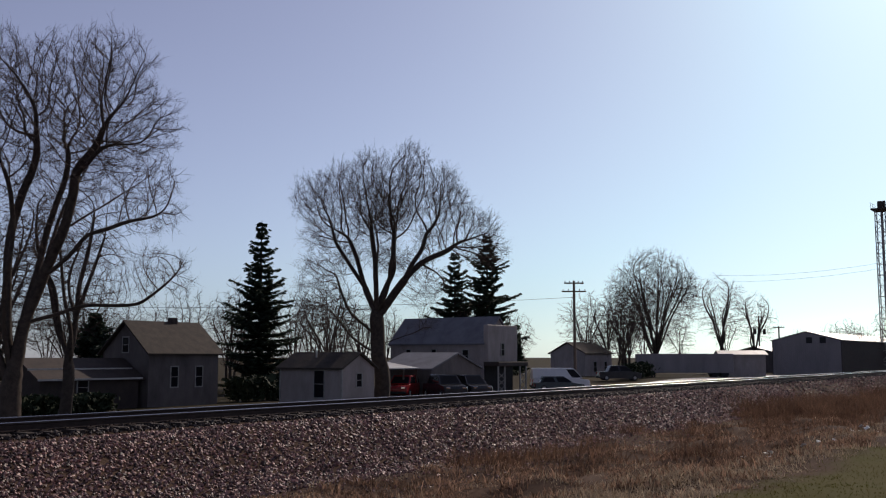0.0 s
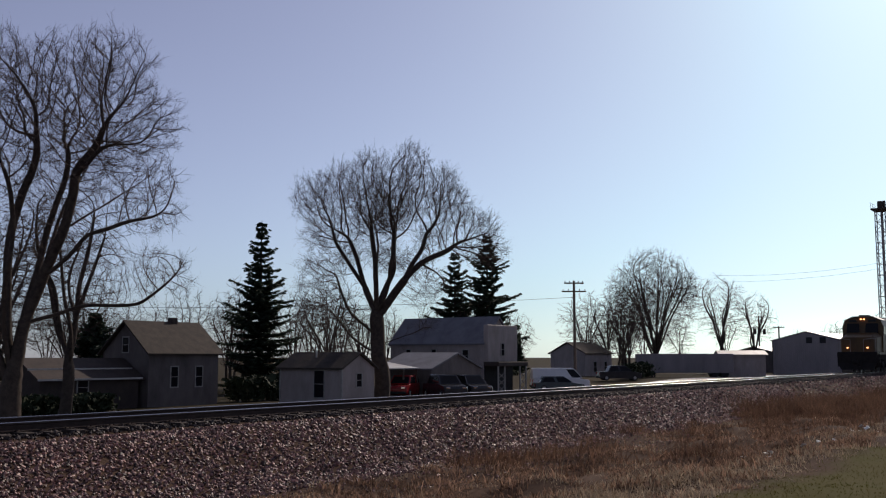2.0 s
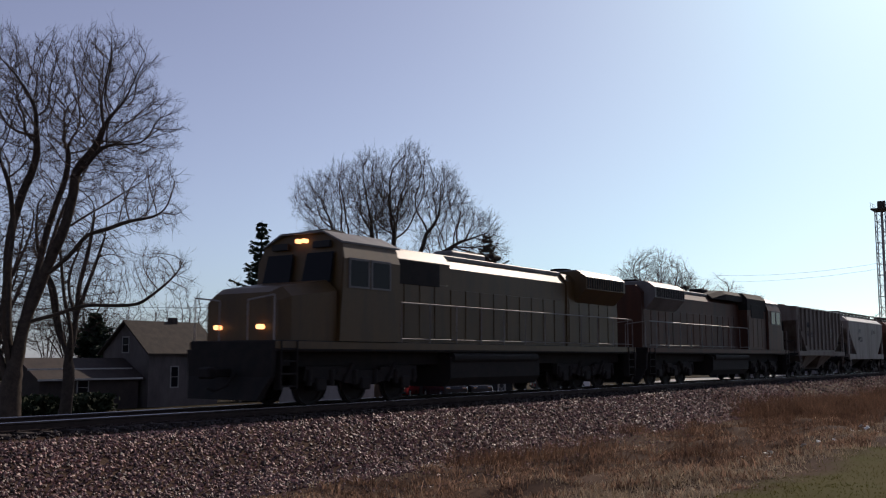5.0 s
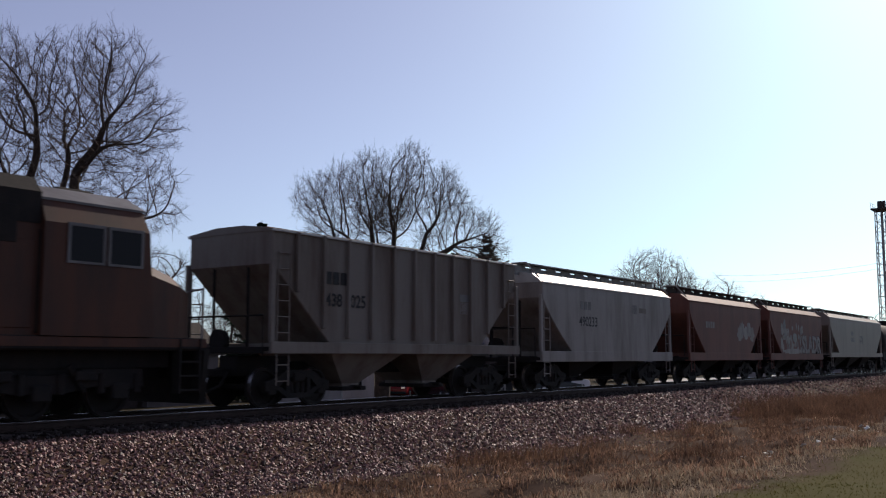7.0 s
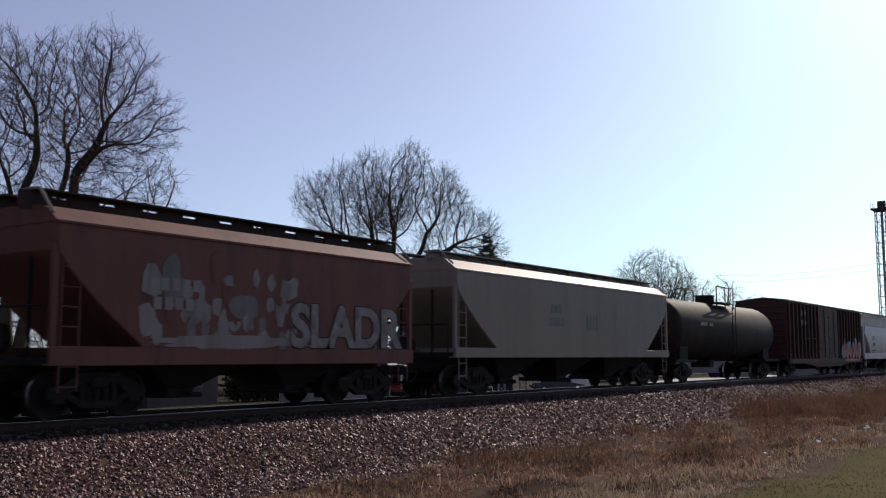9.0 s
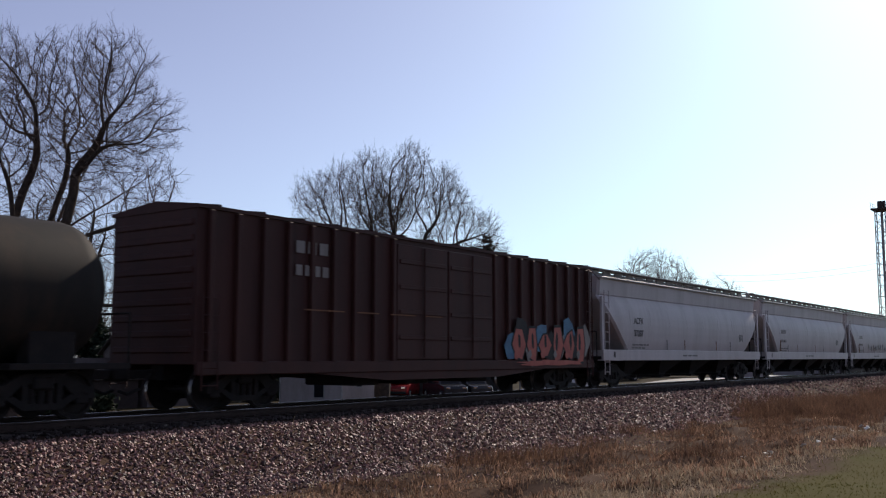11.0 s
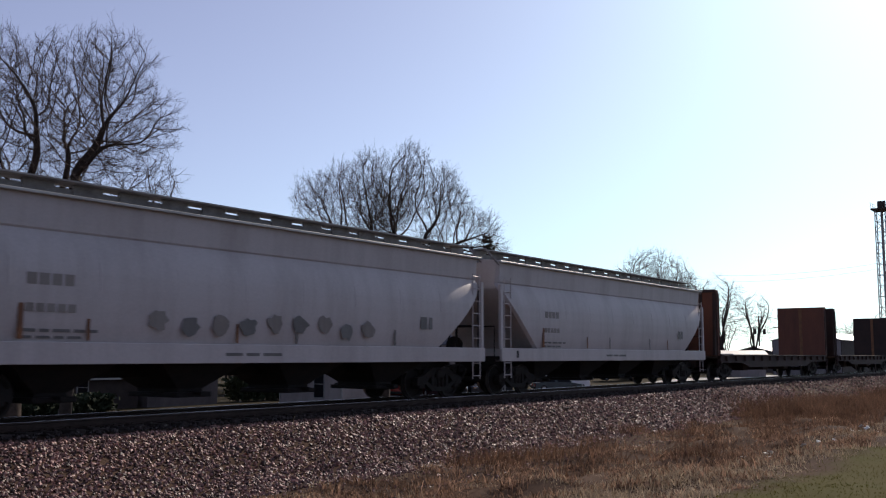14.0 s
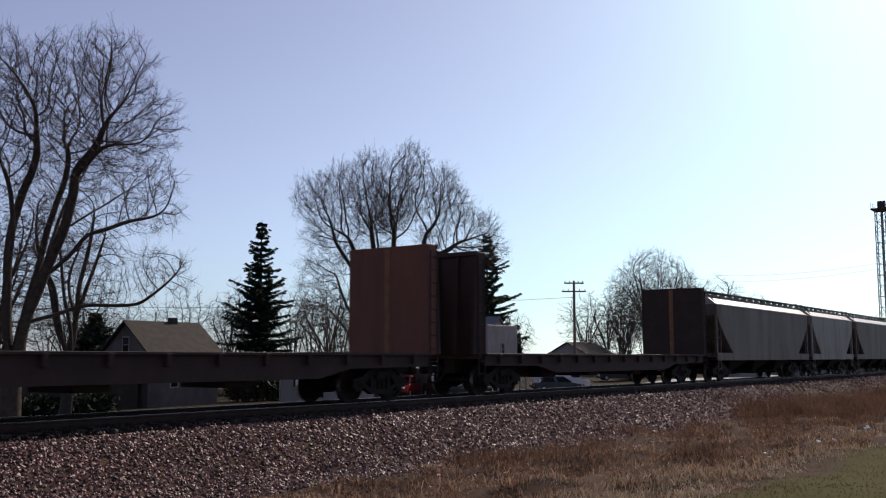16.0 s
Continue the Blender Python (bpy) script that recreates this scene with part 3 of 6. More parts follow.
def left_tree():
    """Several tall stems from one foot, with long low side limbs."""
    limbs = [[(0, 0, -0.2), (0.05, 0, 1.4), (0.1, 0, 2.6)],
             [(0.1, 0, 2.6), (0.55, -0.1, 5.0), (1.6, -0.3, 7.5), (2.45, -0.5, 10.0), (2.5, -0.6, 11.2), (3.7, -0.7, 13.0)],
             [(2.5, -0.6, 11.0), (4.1, -1.4, 12.1)],
             [(0.15, 0, 3.4), (0.45, 0.5, 6.0), (0.8, 0.8, 8.2), (1.4, 1.0, 10.6), (1.5, 1.3, 12.6)],
             [(0.1, 0, 2.6), (-0.35, 0.2, 5.2), (-0.45, 0.3, 8.6), (-0.1, 0.6, 10.6), (0.4, 0.6, 12.6)],
             [(0.0, 0, 2.0), (-0.9, -0.2, 4.6), (-1.5, -0.2, 7.4), (-2.1, -0.4, 11.0)],
             [(-0.7, 0, 4.4), (-2.4, 0.6, 7.4), (-4.2, 0.9, 10.4)],
             [(0.1, 0, 2.8), (0.5, -1.9, 7.0), (0.8, -3.0, 10.4)],
             [(0.1, 0, 2.8), (0.3, 2.0, 7.0), (0.8, 3.2, 10.6)],
             [(1.2, -0.2, 6.6), (3.3, -1.0, 8.4), (5.2, -1.4, 8.9), (6.6, -1.6, 9.2)],
             [(0.6, 0, 4.6), (2.7, 0.6, 5.5), (4.9, 1.0, 5.5), (6.3, 1.1, 6.6), (6.9, 1.2, 7.4)],
             [(1.8, -0.2, 8.8), (3.8, 0.4, 10.0)],
             [(-0.4, 0, 3.6), (-3.0, -0.8, 5.8), (-4.8, -1.1, 7.0)]]
    lobes = [(4.2, -0.8, 15.4, 1.8, 2.4, 2.0, 760), (5.2, -0.8, 13.2, 2.0, 2.6, 1.9, 800), (3.2, 0.2, 12.6, 1.8, 2.4, 1.6, 420), (1.6, 0.8, 15.6, 1.8, 2.8, 2.2, 800),
             (1.0, 3.0, 13.0, 2.4, 2.2, 2.6, 500), (0.8, -3.0, 13.0, 2.4, 2.2, 2.6, 500), (-0.6, 0.4, 15.6, 1.8, 2.8, 2.1, 650), (-3.0, 0, 14.4, 2.4, 3.2, 2.5, 600),
             (-5.2, 0.5, 12.4, 2.6, 3.0, 2.8, 480), (0.6, 0, 11.6, 3.4, 4.0, 2.2, 900), (0.4, 0.6, 8.8, 2.6, 2.8, 1.6, 330), (5.2, -0.8, 10.8, 2.1, 2.4, 1.3, 480),
             (5.9, -1.2, 9.2, 1.6, 1.5, 1.0, 220), (5.8, 1.0, 6.9, 1.9, 1.4, 1.3, 280), (3.0, 0.4, 7.0, 1.7, 1.8, 1.5, 230), (-4.8, -1.0, 8.2, 2.4, 2.0, 1.8, 220)]
    return crown_tree("tall bare many-stemmed tree with drooping side limbs", (23.3, 20.8, FAR_Z), 5, limbs, lobes, 0.44, step=0.3, kill=0.33, reach=2.0, twigs=3,
                      twig_len=0.55, twig_r=0.0055, rmin=0.009, lift=0.06, flare=1.12)


def round_tree(label, loc, seed, height, width, trunk_r, bole=0.24, stems=6, count=420, group="trees", rmin=0.02, twigs=2, twig_r=0.011, kill=0.8, low=0.3):
    """A rounded bare tree of a given height and width."""
    rnd = random.Random(seed)
    w = width / 2
    limbs = [[(0, 0, -0.2), (rnd.uniform(-.2, .2), 0, height * bole)]]
    for i in range(stems):
        a = 6.28318 * (i + rnd.uniform(-.25, .25)) / stems
        o = rnd.uniform(0.35, 0.75) * w
        z = height * rnd.uniform(0.62, 0.85)
        limbs.append([(0, 0, height * bole * rnd.uniform(0.7, 1.0)), (math.cos(a) * o * 0.4, math.sin(a) * o * 0.4, height * bole + (z - height * bole) * 0.45), (math.cos(a) * o, math.sin(a) * o, z)])
    mid = height * (1 + low) / 2
    lobes = [(0, 0, mid, w * 0.92, w * 0.9, height * (1 - low) / 2, count)]
    for i in range(5):
        a = 6.28318 * (i + rnd.random() * 0.6) / 5
        lobes.append((math.cos(a) * w * 0.6, math.sin(a) * w * 0.6, mid + rnd.uniform(-0.12, 0.12) * height, w * 0.42, w * 0.42, height * 0.16, count // 7))
    return crown_tree(label, loc, seed, limbs, lobes, trunk_r, step=height * 0.028, reach=height * 0.2, kill=kill, rmin=rmin, twigs=twigs,
                      twig_len=height * 0.055, twig_r=twig_r, group=group, lift=0.12)


def conifer(seed, height, width, loc, label, sparse=1.0):
    """Spruce: whorls of drooping boughs set with needle sprays."""
    rnd = random.Random(seed)
    V, Fc = [], []
    W, Wf = [], []
    ob = thing("spruce_tree", label, "tree", loc, group="conifers")
    bm = bmesh.new()
    tube(bm, (0, 0, -0.2), (0, 0, height * 0.5), height * 0.017, height * 0.011, 8)
    tube(bm, (0, 0, height * 0.5), (0, 0, height), height * 0.011, 0.02, 6)
    z = height * 0.09
    while z < height * 0.985:
        t = z / height
        ln = width * (1 - t) ** 0.85 * (0.62 + 0.38 * min(1, t / 0.2)) * rnd.uniform(0.7, 1.2)
        k = rnd.randint(5, 7)
        for b in range(k):
            a = 6.283 * (b + rnd.random() * 0.8) / k
            L = max(0.3, ln * rnd.uniform(0.45, 1.3))
            tilt = 0.22 - 0.5 * (1 - t) + rnd.uniform(-0.2, 0.2)
            dx, dy = math.cos(a), math.sin(a)
            m = max(3, int(L / 0.16 * sparse))
            prev = Vector((0, 0, z))
            for i in range(1, m + 1):
                s = i / m
                p = Vector((dx * L * s, dy * L * s, z + L * (tilt * s + 0.22 * s * s)))
                if i % 3 == 0 or i == m:
                    c = len(W)
                    w = 0.03 * (1 - s) + 0.008
                    W.extend([tuple(prev + Vector(o) * w) for o in ((0, 0, 1), (dy, -dx, -.5), (-dy, dx, -.5))])
                    W.extend([tuple(p + Vector(o) * w * 0.7) for o in ((0, 0, 1), (dy, -dx, -.5), (-dy, dx, -.5))])
                    Wf.extend([(c, c + 1, c + 4, c + 3), (c + 1, c + 2, c + 5, c + 4), (c + 2, c, c + 3, c + 5)])
                    prev = p
                for _ in range(9):
                    w = rnd.uniform(0.2, 0.42) * (1.15 - 0.55 * s) * (0.7 + 0.5 * (1 - t))
                    sa = a + rnd.choice((-1, 1)) * rnd.uniform(0.4, 1.5)
                    q = p + Vector((math.cos(sa) * w * 1.7, math.sin(sa) * w * 1.7, rnd.uniform(-0.9, 0.1) * w))
                    c = len(V)
                    o = Vector((-math.sin(sa) * w * 0.32, math.cos(sa) * w * 0.32, rnd.uniform(-0.1, 0.1)))
                    V.extend([tuple(p + o), tuple(p - o), tuple(q - o * 0.4), tuple(q + o * 0.4)])
                    Fc.append((c, c + 1, c + 2, c + 3))
        z += height * rnd.uniform(0.017, 0.03) * (1 + 0.3 * t)
    part("trunk", bm, M["bark"], ob, "straight dark trunk")
    o = new("boughs", mesh_from("boughs", W, Wf, M["bark"]))
    o.parent = ob
    tagged(o, "thin drooping boughs", kind="stuff")
    o = new("crown", mesh_from("crown", V, Fc, M["needle"]))
    o.parent = ob
    tagged(o, "dark green needle sprays")
    return ob


def build_trees():
    centre_tree()
    left_tree()
    conifer(2, 15.6, 4.3, (62.0, 45.9, FAR_Z), "tall dark green spruce with a pointed ragged top")
    conifer(3, 15.0, 4.6, (89.0, 43.2, FAR_Z), "dark spruce standing behind the old store")
    conifer(4, 17.0, 5.2, (88.8, 38.8, FAR_Z), "taller dark spruce behind the old store")
    conifer(6, 6.5, 3.2, (44.4, 45.1, FAR_Z), "small dense dark cedar behind a house")
    conifer(8, 6.0, 1.5, (126.9, 57.8, RISE_Z), "small dark conifer far off")
    round_tree("broad rounded bare tree behind white sheds", (157.3, 48.7, RISE_Z), 21, 21.2, 17.0, 0.45, bole=0.15, stems=15, count=2600, kill=0.5, low=0.22, twig_r=0.014)
    side = round_tree("gnarled bare tree with an open crown", (162.0, 38.9, RISE_Z), 22, 17.0, 9.5, 0.42, bole=0.26, stems=6, count=700, kill=0.6, twigs=1, twig_r=0.014)
    a = round_tree("slender bare tree in the woods behind the houses", (75.2, 54.6, FAR_Z), 23, 11.0, 6.0, 0.17, stems=6, count=480, group="background trees", rmin=0.013, kill=0.46, twig_r=0.011, twigs=1)
    b = round_tree("spreading bare tree in the woods behind the houses", (64.5, 39.9, FAR_Z), 24, 11.0, 8.5, 0.2, stems=7, count=640, group="background trees", rmin=0.013, kill=0.5, twig_r=0.011, low=0.15, twigs=1)
    rnd = random.Random(9)

    def again(src, x, y, s):
        o = copy_thing(src, pose(x, y, float(land(x, y)), 0, 0, rnd.uniform(0, 360)))
        o.scale = (s, s, s * rnd.uniform(0.9, 1.1))
        return o
    again(side, 167.4, 34.7, 0.85)
    again(side, 30.8, 28.2, 0.72)
    again(b, 30.0, 34.6, 1.25)
    again(b, 35.5, 43.5, 1.2)
    again(a, 26.0, 37.0, 1.3)
    again(b, 137.6, 48.3, 1.3)
    again(b, 141.0, 47.0, 1.3)
    again(b, 134.0, 50.0, 1.25)
    again(b, 146.0, 49.0, 1.2)
    again(a, 138.0, 44.5, 1.1)
    again(b, 131.4, 43.1, 0.95)
    again(a, 142.5, 44.1, 0.95)
    again(b, 70.8, 46.2, 1.0)
    again(b, 68.6, 54.6, 1.0)
    again(a, 61.0, 54.6, 1.0)
    again(a, 54.1, 52.5, 0.85)
    again(b, 50.1, 54.6, 0.9)
    again(a, 36.7, 52.5, 0.9)
    again(b, 30.8, 49.3, 0.8)
    again(a, 42.2, 69.3, 1.0)
    for i in range(22):
        az = radians(34 + 27 * i / 21 + rnd.uniform(-0.6, 0.6))
        dist = rnd.uniform(98, 118)
        again(rnd.choice((a, b)), EYE[0] + dist * math.cos(az), EYE[1] + dist * math.sin(az), rnd.uniform(0.6, 0.95))
    for i in range(20):
        az = radians(rnd.uniform(9, 60))
        dist = rnd.uniform(150, 260) if az < radians(34) else rnd.uniform(95, 150)
        again(rnd.choice((a, b)), EYE[0] + dist * math.cos(az), EYE[1] + dist * math.sin(az), rnd.uniform(0.75, 1.15))
    for x, y, s in ((264, 42, 1.15), (271, 47, 1.0), (256, 36, 0.9), (282, 55, 1.0), (295, 48, 1.0), (230, 32, 0.7)):
        again(b, x, y, s)


# ---- buildings ----
def wall_mats():
    M["white_siding"] = mat("white_siding", (0.32, 0.275, 0.262), (0.22, 0.19, 0.18), 0.7, scale=1.2, fine=30, bump=0.1, streak=0.6)
    M["grey_siding"] = mat("grey_siding", (0.14, 0.118, 0.112), (0.08, 0.068, 0.065), 0.75, scale=1.2, fine=30, bump=0.1, streak=0.6)
    M["shingle"] = mat("shingle", (0.055, 0.042, 0.034), (0.032, 0.027, 0.022), 0.9, scale=2, fine=25, bump=0.5)
    M["blue_roof"] = mat("blue_roof", (0.15, 0.148, 0.165), (0.10, 0.098, 0.11), 0.6, scale=1, fine=25, bump=0.3)
    M["tin"] = mat("tin", (0.42, 0.41, 0.39), (0.30, 0.285, 0.27), 0.5, 0.2, scale=1, fine=15, bump=0.1)
    M["metal_wall"] = mat("metal_wall", (0.235, 0.21, 0.215), (0.17, 0.152, 0.156), 0.5, 0.1, scale=0.6, fine=12, bump=0.08, streak=0.7)
    M["brown"] = mat("brown", (0.055, 0.04, 0.034), (0.035, 0.027, 0.024), 0.8, scale=2, fine=30)
    M["dark"] = mat("dark", (0.02, 0.02, 0.022), (0.012, 0.012, 0.013), 0.8, scale=2, fine=30)
    M["trim"] = mat("trim", (0.30, 0.29, 0.275), (0.2, 0.19, 0.18), 0.7, scale=3, fine=30)
    M["pane"] = glass("pane")
    M["wood"] = mat("wood", (0.13, 0.10, 0.08), (0.08, 0.06, 0.05), 0.9, scale=3, fine=40, bump=0.4)


def opening(parent, face, a, z, w, h, at, door=False):
    """A framed window or door on the wall towards the track ('y') or on its end wall ('x'); `at` is that wall's plane."""
    def place(bm, a0, a1, d0, d1, z0, z1):
        if face == 'y':
            box(bm, a0, a1, at - d1, at - d0, z0, z1)
        else:
            box(bm, at - d1, at - d0, a0, a1, z0, z1)
    bm = bmesh.new()
    place(bm, a - w / 2, a + w / 2, -0.02, 0.03, z, z + h)
    win = part("door" if door else "window", bm, M["trim"] if door else M["pane"], parent, "panelled white door" if door else "dark window")
    bm = bmesh.new()
    for a0, a1, z0, z1 in ((a - w / 2 - .08, a - w / 2, z - .08, z + h + .08), (a + w / 2, a + w / 2 + .08, z - .08, z + h + .08),
                           (a - w / 2, a + w / 2, z + h, z + h + .08), (a - w / 2, a + w / 2, z - .08, z)):
        place(bm, a0, a1, 0.0, 0.05, z0, z1)
    if not door:
        place(bm, a - w / 2, a + w / 2, 0.0, 0.045, z + h / 2 - .02, z + h / 2 + .02)
    part("frame", bm, M["trim"], win, "painted frame")
    return win


def gable_block(parent, x0, x1, y0, y1, z0, eave, ridge, along, wall, roof, over=0.3, clap=0.14, mid=0.5):
    """Four walls with siding laps and gables, and two roof slopes with thickness."""
    bm = bmesh.new()
    if along == 'x':
        ym = y0 + (y1 - y0) * mid
        prism(bm, [(y0, z0), (y1, z0), (y1, eave), (ym, ridge), (y0, eave)], x0, x1, 'x')
    else:
        xm = x0 + (x1 - x0) * mid
        prism(bm, [(x0, z0), (x1, z0), (x1, eave), (xm, ridge), (x0, eave)], y0, y1, 'y')
    body = part("wall", bm, wall, parent)
    if clap:
        bm = bmesh.new()
        z = z0 + 0.2
        while z < eave - 0.1:
            box(bm, x0 - 0.015, x1 + 0.015, y0 - 0.015, y0 + 0.01, z, z + clap * 0.8)
            box(bm, x0 - 0.015, x0 + 0.01, y0 + 0.011, y1, z, z + clap * 0.8)
            z += clap
        part("siding", bm, wall, body)
    for s in (0, 1):
        bm = bmesh.new()
        lo0, lo1 = ((y0, y1) if along == 'x' else (x0, x1))
        m_ = lo0 + (lo1 - lo0) * mid
        e = lo0 if s == 0 else lo1
        slope = (ridge - eave) / abs(m_ - e)
        out = e + (-over if s == 0 else over)
        ze = eave - slope * over
        prof = [(out, ze + 0.02), (m_, ridge + 0.02), (m_, ridge + 0.16), (out, ze + 0.14)]
        if along == 'x':
            prism(bm, prof, x0 - over, x1 + over, 'x')
        else:
            prism(bm, prof, y0 - over, y1 + over, 'y')
        part("roof", bm, roof, parent, "weathered roof slope")
    return body


def build_houses():
    wall_mats()
    z = FAR_Z
    # small frame house behind the tall tree
    h = thing("house", "weathered grey one-storey frame house with brown shingle roof", "house")
    gable_block(h, 41.0, 46.9, 34.4, 39.2, z, 1.55, 3.5, 'x', M["grey_siding"], M["shingle"])
    opening(h, 'y', 43.1, -0.75, 0.55, 1.3, 34.4)
    opening(h, 'y', 45.2, -0.75, 0.55, 1.3, 34.4)
    opening(h, 'x', 36.8, 1.55, 0.6, 0.95, 41.0)
    bm = bmesh.new()
    box(bm, 44.6, 45.1, 36.6, 37.1, 3.2, 3.95, 0.03)
    part("chimney", bm, M["brown"], h)
    a = thing("shed", "low dark lean-to outbuilding with a pale edged roof", "shed")
    gable_block(a, 33.6, 40.6, 34.9, 38.9, z, -0.1, 1.0, 'x', M["brown"], M["brown"])
    for k in range(2):
        bm = bmesh.new()
        box(bm, 33.25, 40.65, 34.5 + k * 1.1, 34.56 + k * 1.1, -0.2 + k * 0.62, -0.09 + k * 0.62)
        part("roof_trim", bm, M["tin"], a, "pale worn roof edge")
    opening(a, 'y', 36.5, -1.1, 0.7, 0.9, 34.9)
    # white garage
    g = thing("garage", "white clapboard garage with dark shingle roof", "garage")
    gable_block(g, 48.6, 51.9, 24.4, 30.0, z, 0.5, 1.40, 'y', M["white_siding"], M["shingle"], over=0.25)
    opening(g, 'x', 26.4, -1.45, 0.85, 1.75, 48.6, False)
    opening(g, 'y', 50.3, -0.75, 0.5, 0.85, 24.4)
    for y in (24.4, 29.95):
        bm = bmesh.new()
        box(bm, 48.54, 48.66, y - .03, y + .07, z, 0.45)
        part("corner_board", bm, M["trim"], g)
    bm = bmesh.new()
    tube(bm, (49.6, 27.6, 1.0), (49.6, 27.6, 1.7), 0.06, 0.06, 8)
    part("vent_pipe", bm, M["tin"], g)
    # old store with a false front
    s = thing("store", "old two-storey white storefront building with grey gabled roof", "building")
    gable_block(s, 75.0, 80.0, 30.4, 41.2, z, 2.5, 4.85, 'y', M["white_siding"], M["blue_roof"], over=0.2)
    bm = bmesh.new()
    box(bm, 74.9, 80.1, 29.9, 30.36, 0.78, 4.15, 0.03)
    f = part("false_front", bm, M["white_siding"], s, "white boarded square false front")
    for k in range(16):
        bm = bmesh.new()
        box(bm, 74.93, 80.07, 29.875, 29.9, 0.85 + k * 0.2, 1.01 + k * 0.2)
        part("board", bm, M["white_siding"], f)
    bm = bmesh.new()
    box(bm, 74.9, 80.1, 28.7, 30.36, 0.38, 0.77, 0.03)
    part("porch_beam", bm, M["brown"], s, "dark brown porch fascia")
    for x in (75.0, 76.1, 78.8, 79.9):
        bm = bmesh.new()
        box(bm, x - .06, x + .06, 28.8, 28.9, z, 0.38)
        part("porch_post", bm, M["trim"], s, "white lattice porch post")
    for x in (75.0, 78.8):
        bm = bmesh.new()
        for k in range(3):
            zz = z + 0.08 + k * 0.6
            tube(bm, (x, 28.85, zz), (x + 1.1, 28.85, zz + 0.6), 0.035, None, 4)
            tube(bm, (x + 1.1, 28.85, zz), (x, 28.85, zz + 0.6), 0.035, None, 4)
        part("lattice", bm, M["trim"], s, "white crossed lattice")
    # near-black sheet over the store wall paints the open porch's shade
    bm = bmesh.new()
    box(bm, 75.05, 79.95, 30.33, 30.39, z, 0.38)
    part("porch_back", bm, M["dark"], s, "dark sheet standing for the shade inside the porch")
    opening(s, 'y', 77.4, 1.35, 0.5, 1.1, 29.87)
    opening(s, 'x', 32.4, 0.9, 0.6, 0.95, 75.0)
    opening(s, 'x', 36.0, 1.1, 0.5, 0.8, 75.0)
    opening(s, 'x', 39.0, 1.1, 0.5, 0.8, 75.0)
    # garage before the store
    g2 = thing("garage", "grey gabled garage with a white roll-up door", "garage")
    gable_block(g2, 64.9, 72.3, 29.0, 34.5, z, 0.2, 1.45, 'y', M["grey_siding"], M["blue_roof"], over=0.2)
    opening(g2, 'y', 70.6, z + 0.05, 2.2, 1.55, 29.0, True)
    lean = thing("carport", "open carport with a pale tin roof", "carport")
    bm = bmesh.new()
    prism(bm, [(30.0, 0.25), (36.0, 1.1), (36.0, 1.18), (30.0, 0.33)], 60.6, 64.6)
    part("roof", bm, M["tin"], lean, "pale sloping tin roof")
    for x in (60.8, 62.6, 64.4):
        for y, t in ((30.1, 0.27), (35.8, 1.05)):
            bm = bmesh.new()
            box(bm, x - .06, x + .06, y - .06, y + .06, z, t)
            part("post", bm, M["wood"], lean)
    z = RISE_Z
    # house far off
    h4 = thing("house", "pale house far behind the parked van", "house")
    gable_block(h4, 124.8, 133.5, 45.5, 51, z, 1.75, 3.2, 'x', M["white_siding"], M["shingle"])
    opening(h4, 'y', 128.0, -0.9, 0.8, 1.4, 45.5)
    opening(h4, 'y', 131.4, -0.9, 0.8, 1.4, 45.5)
    # white trailer and store shed
    tr = thing("storage_trailer", "long white box trailer used for storage", "trailer", (126.6, 31.6, z), -58)
    bm = bmesh.new()
    box(bm, -6.3, 6.3, -1.3, 1.3, 0.6, 3.15, 0.04)
    body = part("body", bm, M["metal_wall"], tr)
    for k in range(22):
        bm = bmesh.new()
        box(bm, -6.1 + k * 0.58, -6.06 + k * 0.58, -1.33, -1.3, 0.7, 3.05)
        part("side_post", bm, M["metal_wall"], body)
    for x in (3.9, 5.2):
        bm = bmesh.new()
        tube(bm, (x, -1.2, .5), (x, 1.2, .5), 0.5, None, 16)
        part("wheel", bm, M["dark"], tr)
    for y in (-0.9, 0.9):
        bm = bmesh.new()
        box(bm, -4.2, -4.0, y - .08, y + .08, 0, .6)
        part("landing_leg", bm, M["dark"], tr)
    sh = thing("shed", "low white shed beside the trailer", "shed", (133.0, 26.0, 0), -58)
    gable_block(sh, -3.0, 3.0, -1.5, 1.5, z, 1.5, 1.95, 'x', M["white_siding"], M["tin"], clap=0)
    lo = thing("warehouse", "long low pale building far off", "building", (20.4, 1.6, 0))
    gable_block(lo, 150, 178, 31, 38, z, 2.0, 2.9, 'x', M["grey_siding"], M["tin"], clap=0)
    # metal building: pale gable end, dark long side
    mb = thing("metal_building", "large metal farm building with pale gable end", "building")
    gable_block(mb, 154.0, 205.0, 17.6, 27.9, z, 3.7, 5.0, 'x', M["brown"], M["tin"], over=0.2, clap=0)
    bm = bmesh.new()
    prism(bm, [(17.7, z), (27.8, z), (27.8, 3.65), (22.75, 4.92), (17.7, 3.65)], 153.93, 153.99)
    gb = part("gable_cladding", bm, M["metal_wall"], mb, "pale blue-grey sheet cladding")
    for k in range(33):
        bm = bmesh.new()
        box(bm, 153.89, 153.93, 17.9 + k * 0.3, 17.94 + k * 0.3, z, 3.6)
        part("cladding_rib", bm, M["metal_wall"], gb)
    for y in (19.8, 21.8):
        bm = bmesh.new()
        box(bm, 153.86, 153.92, y, y + 0.9, 3.3, 4.2, 0.02)
        part("vent", bm, M["dark"], mb, "dark louvred gable vent")


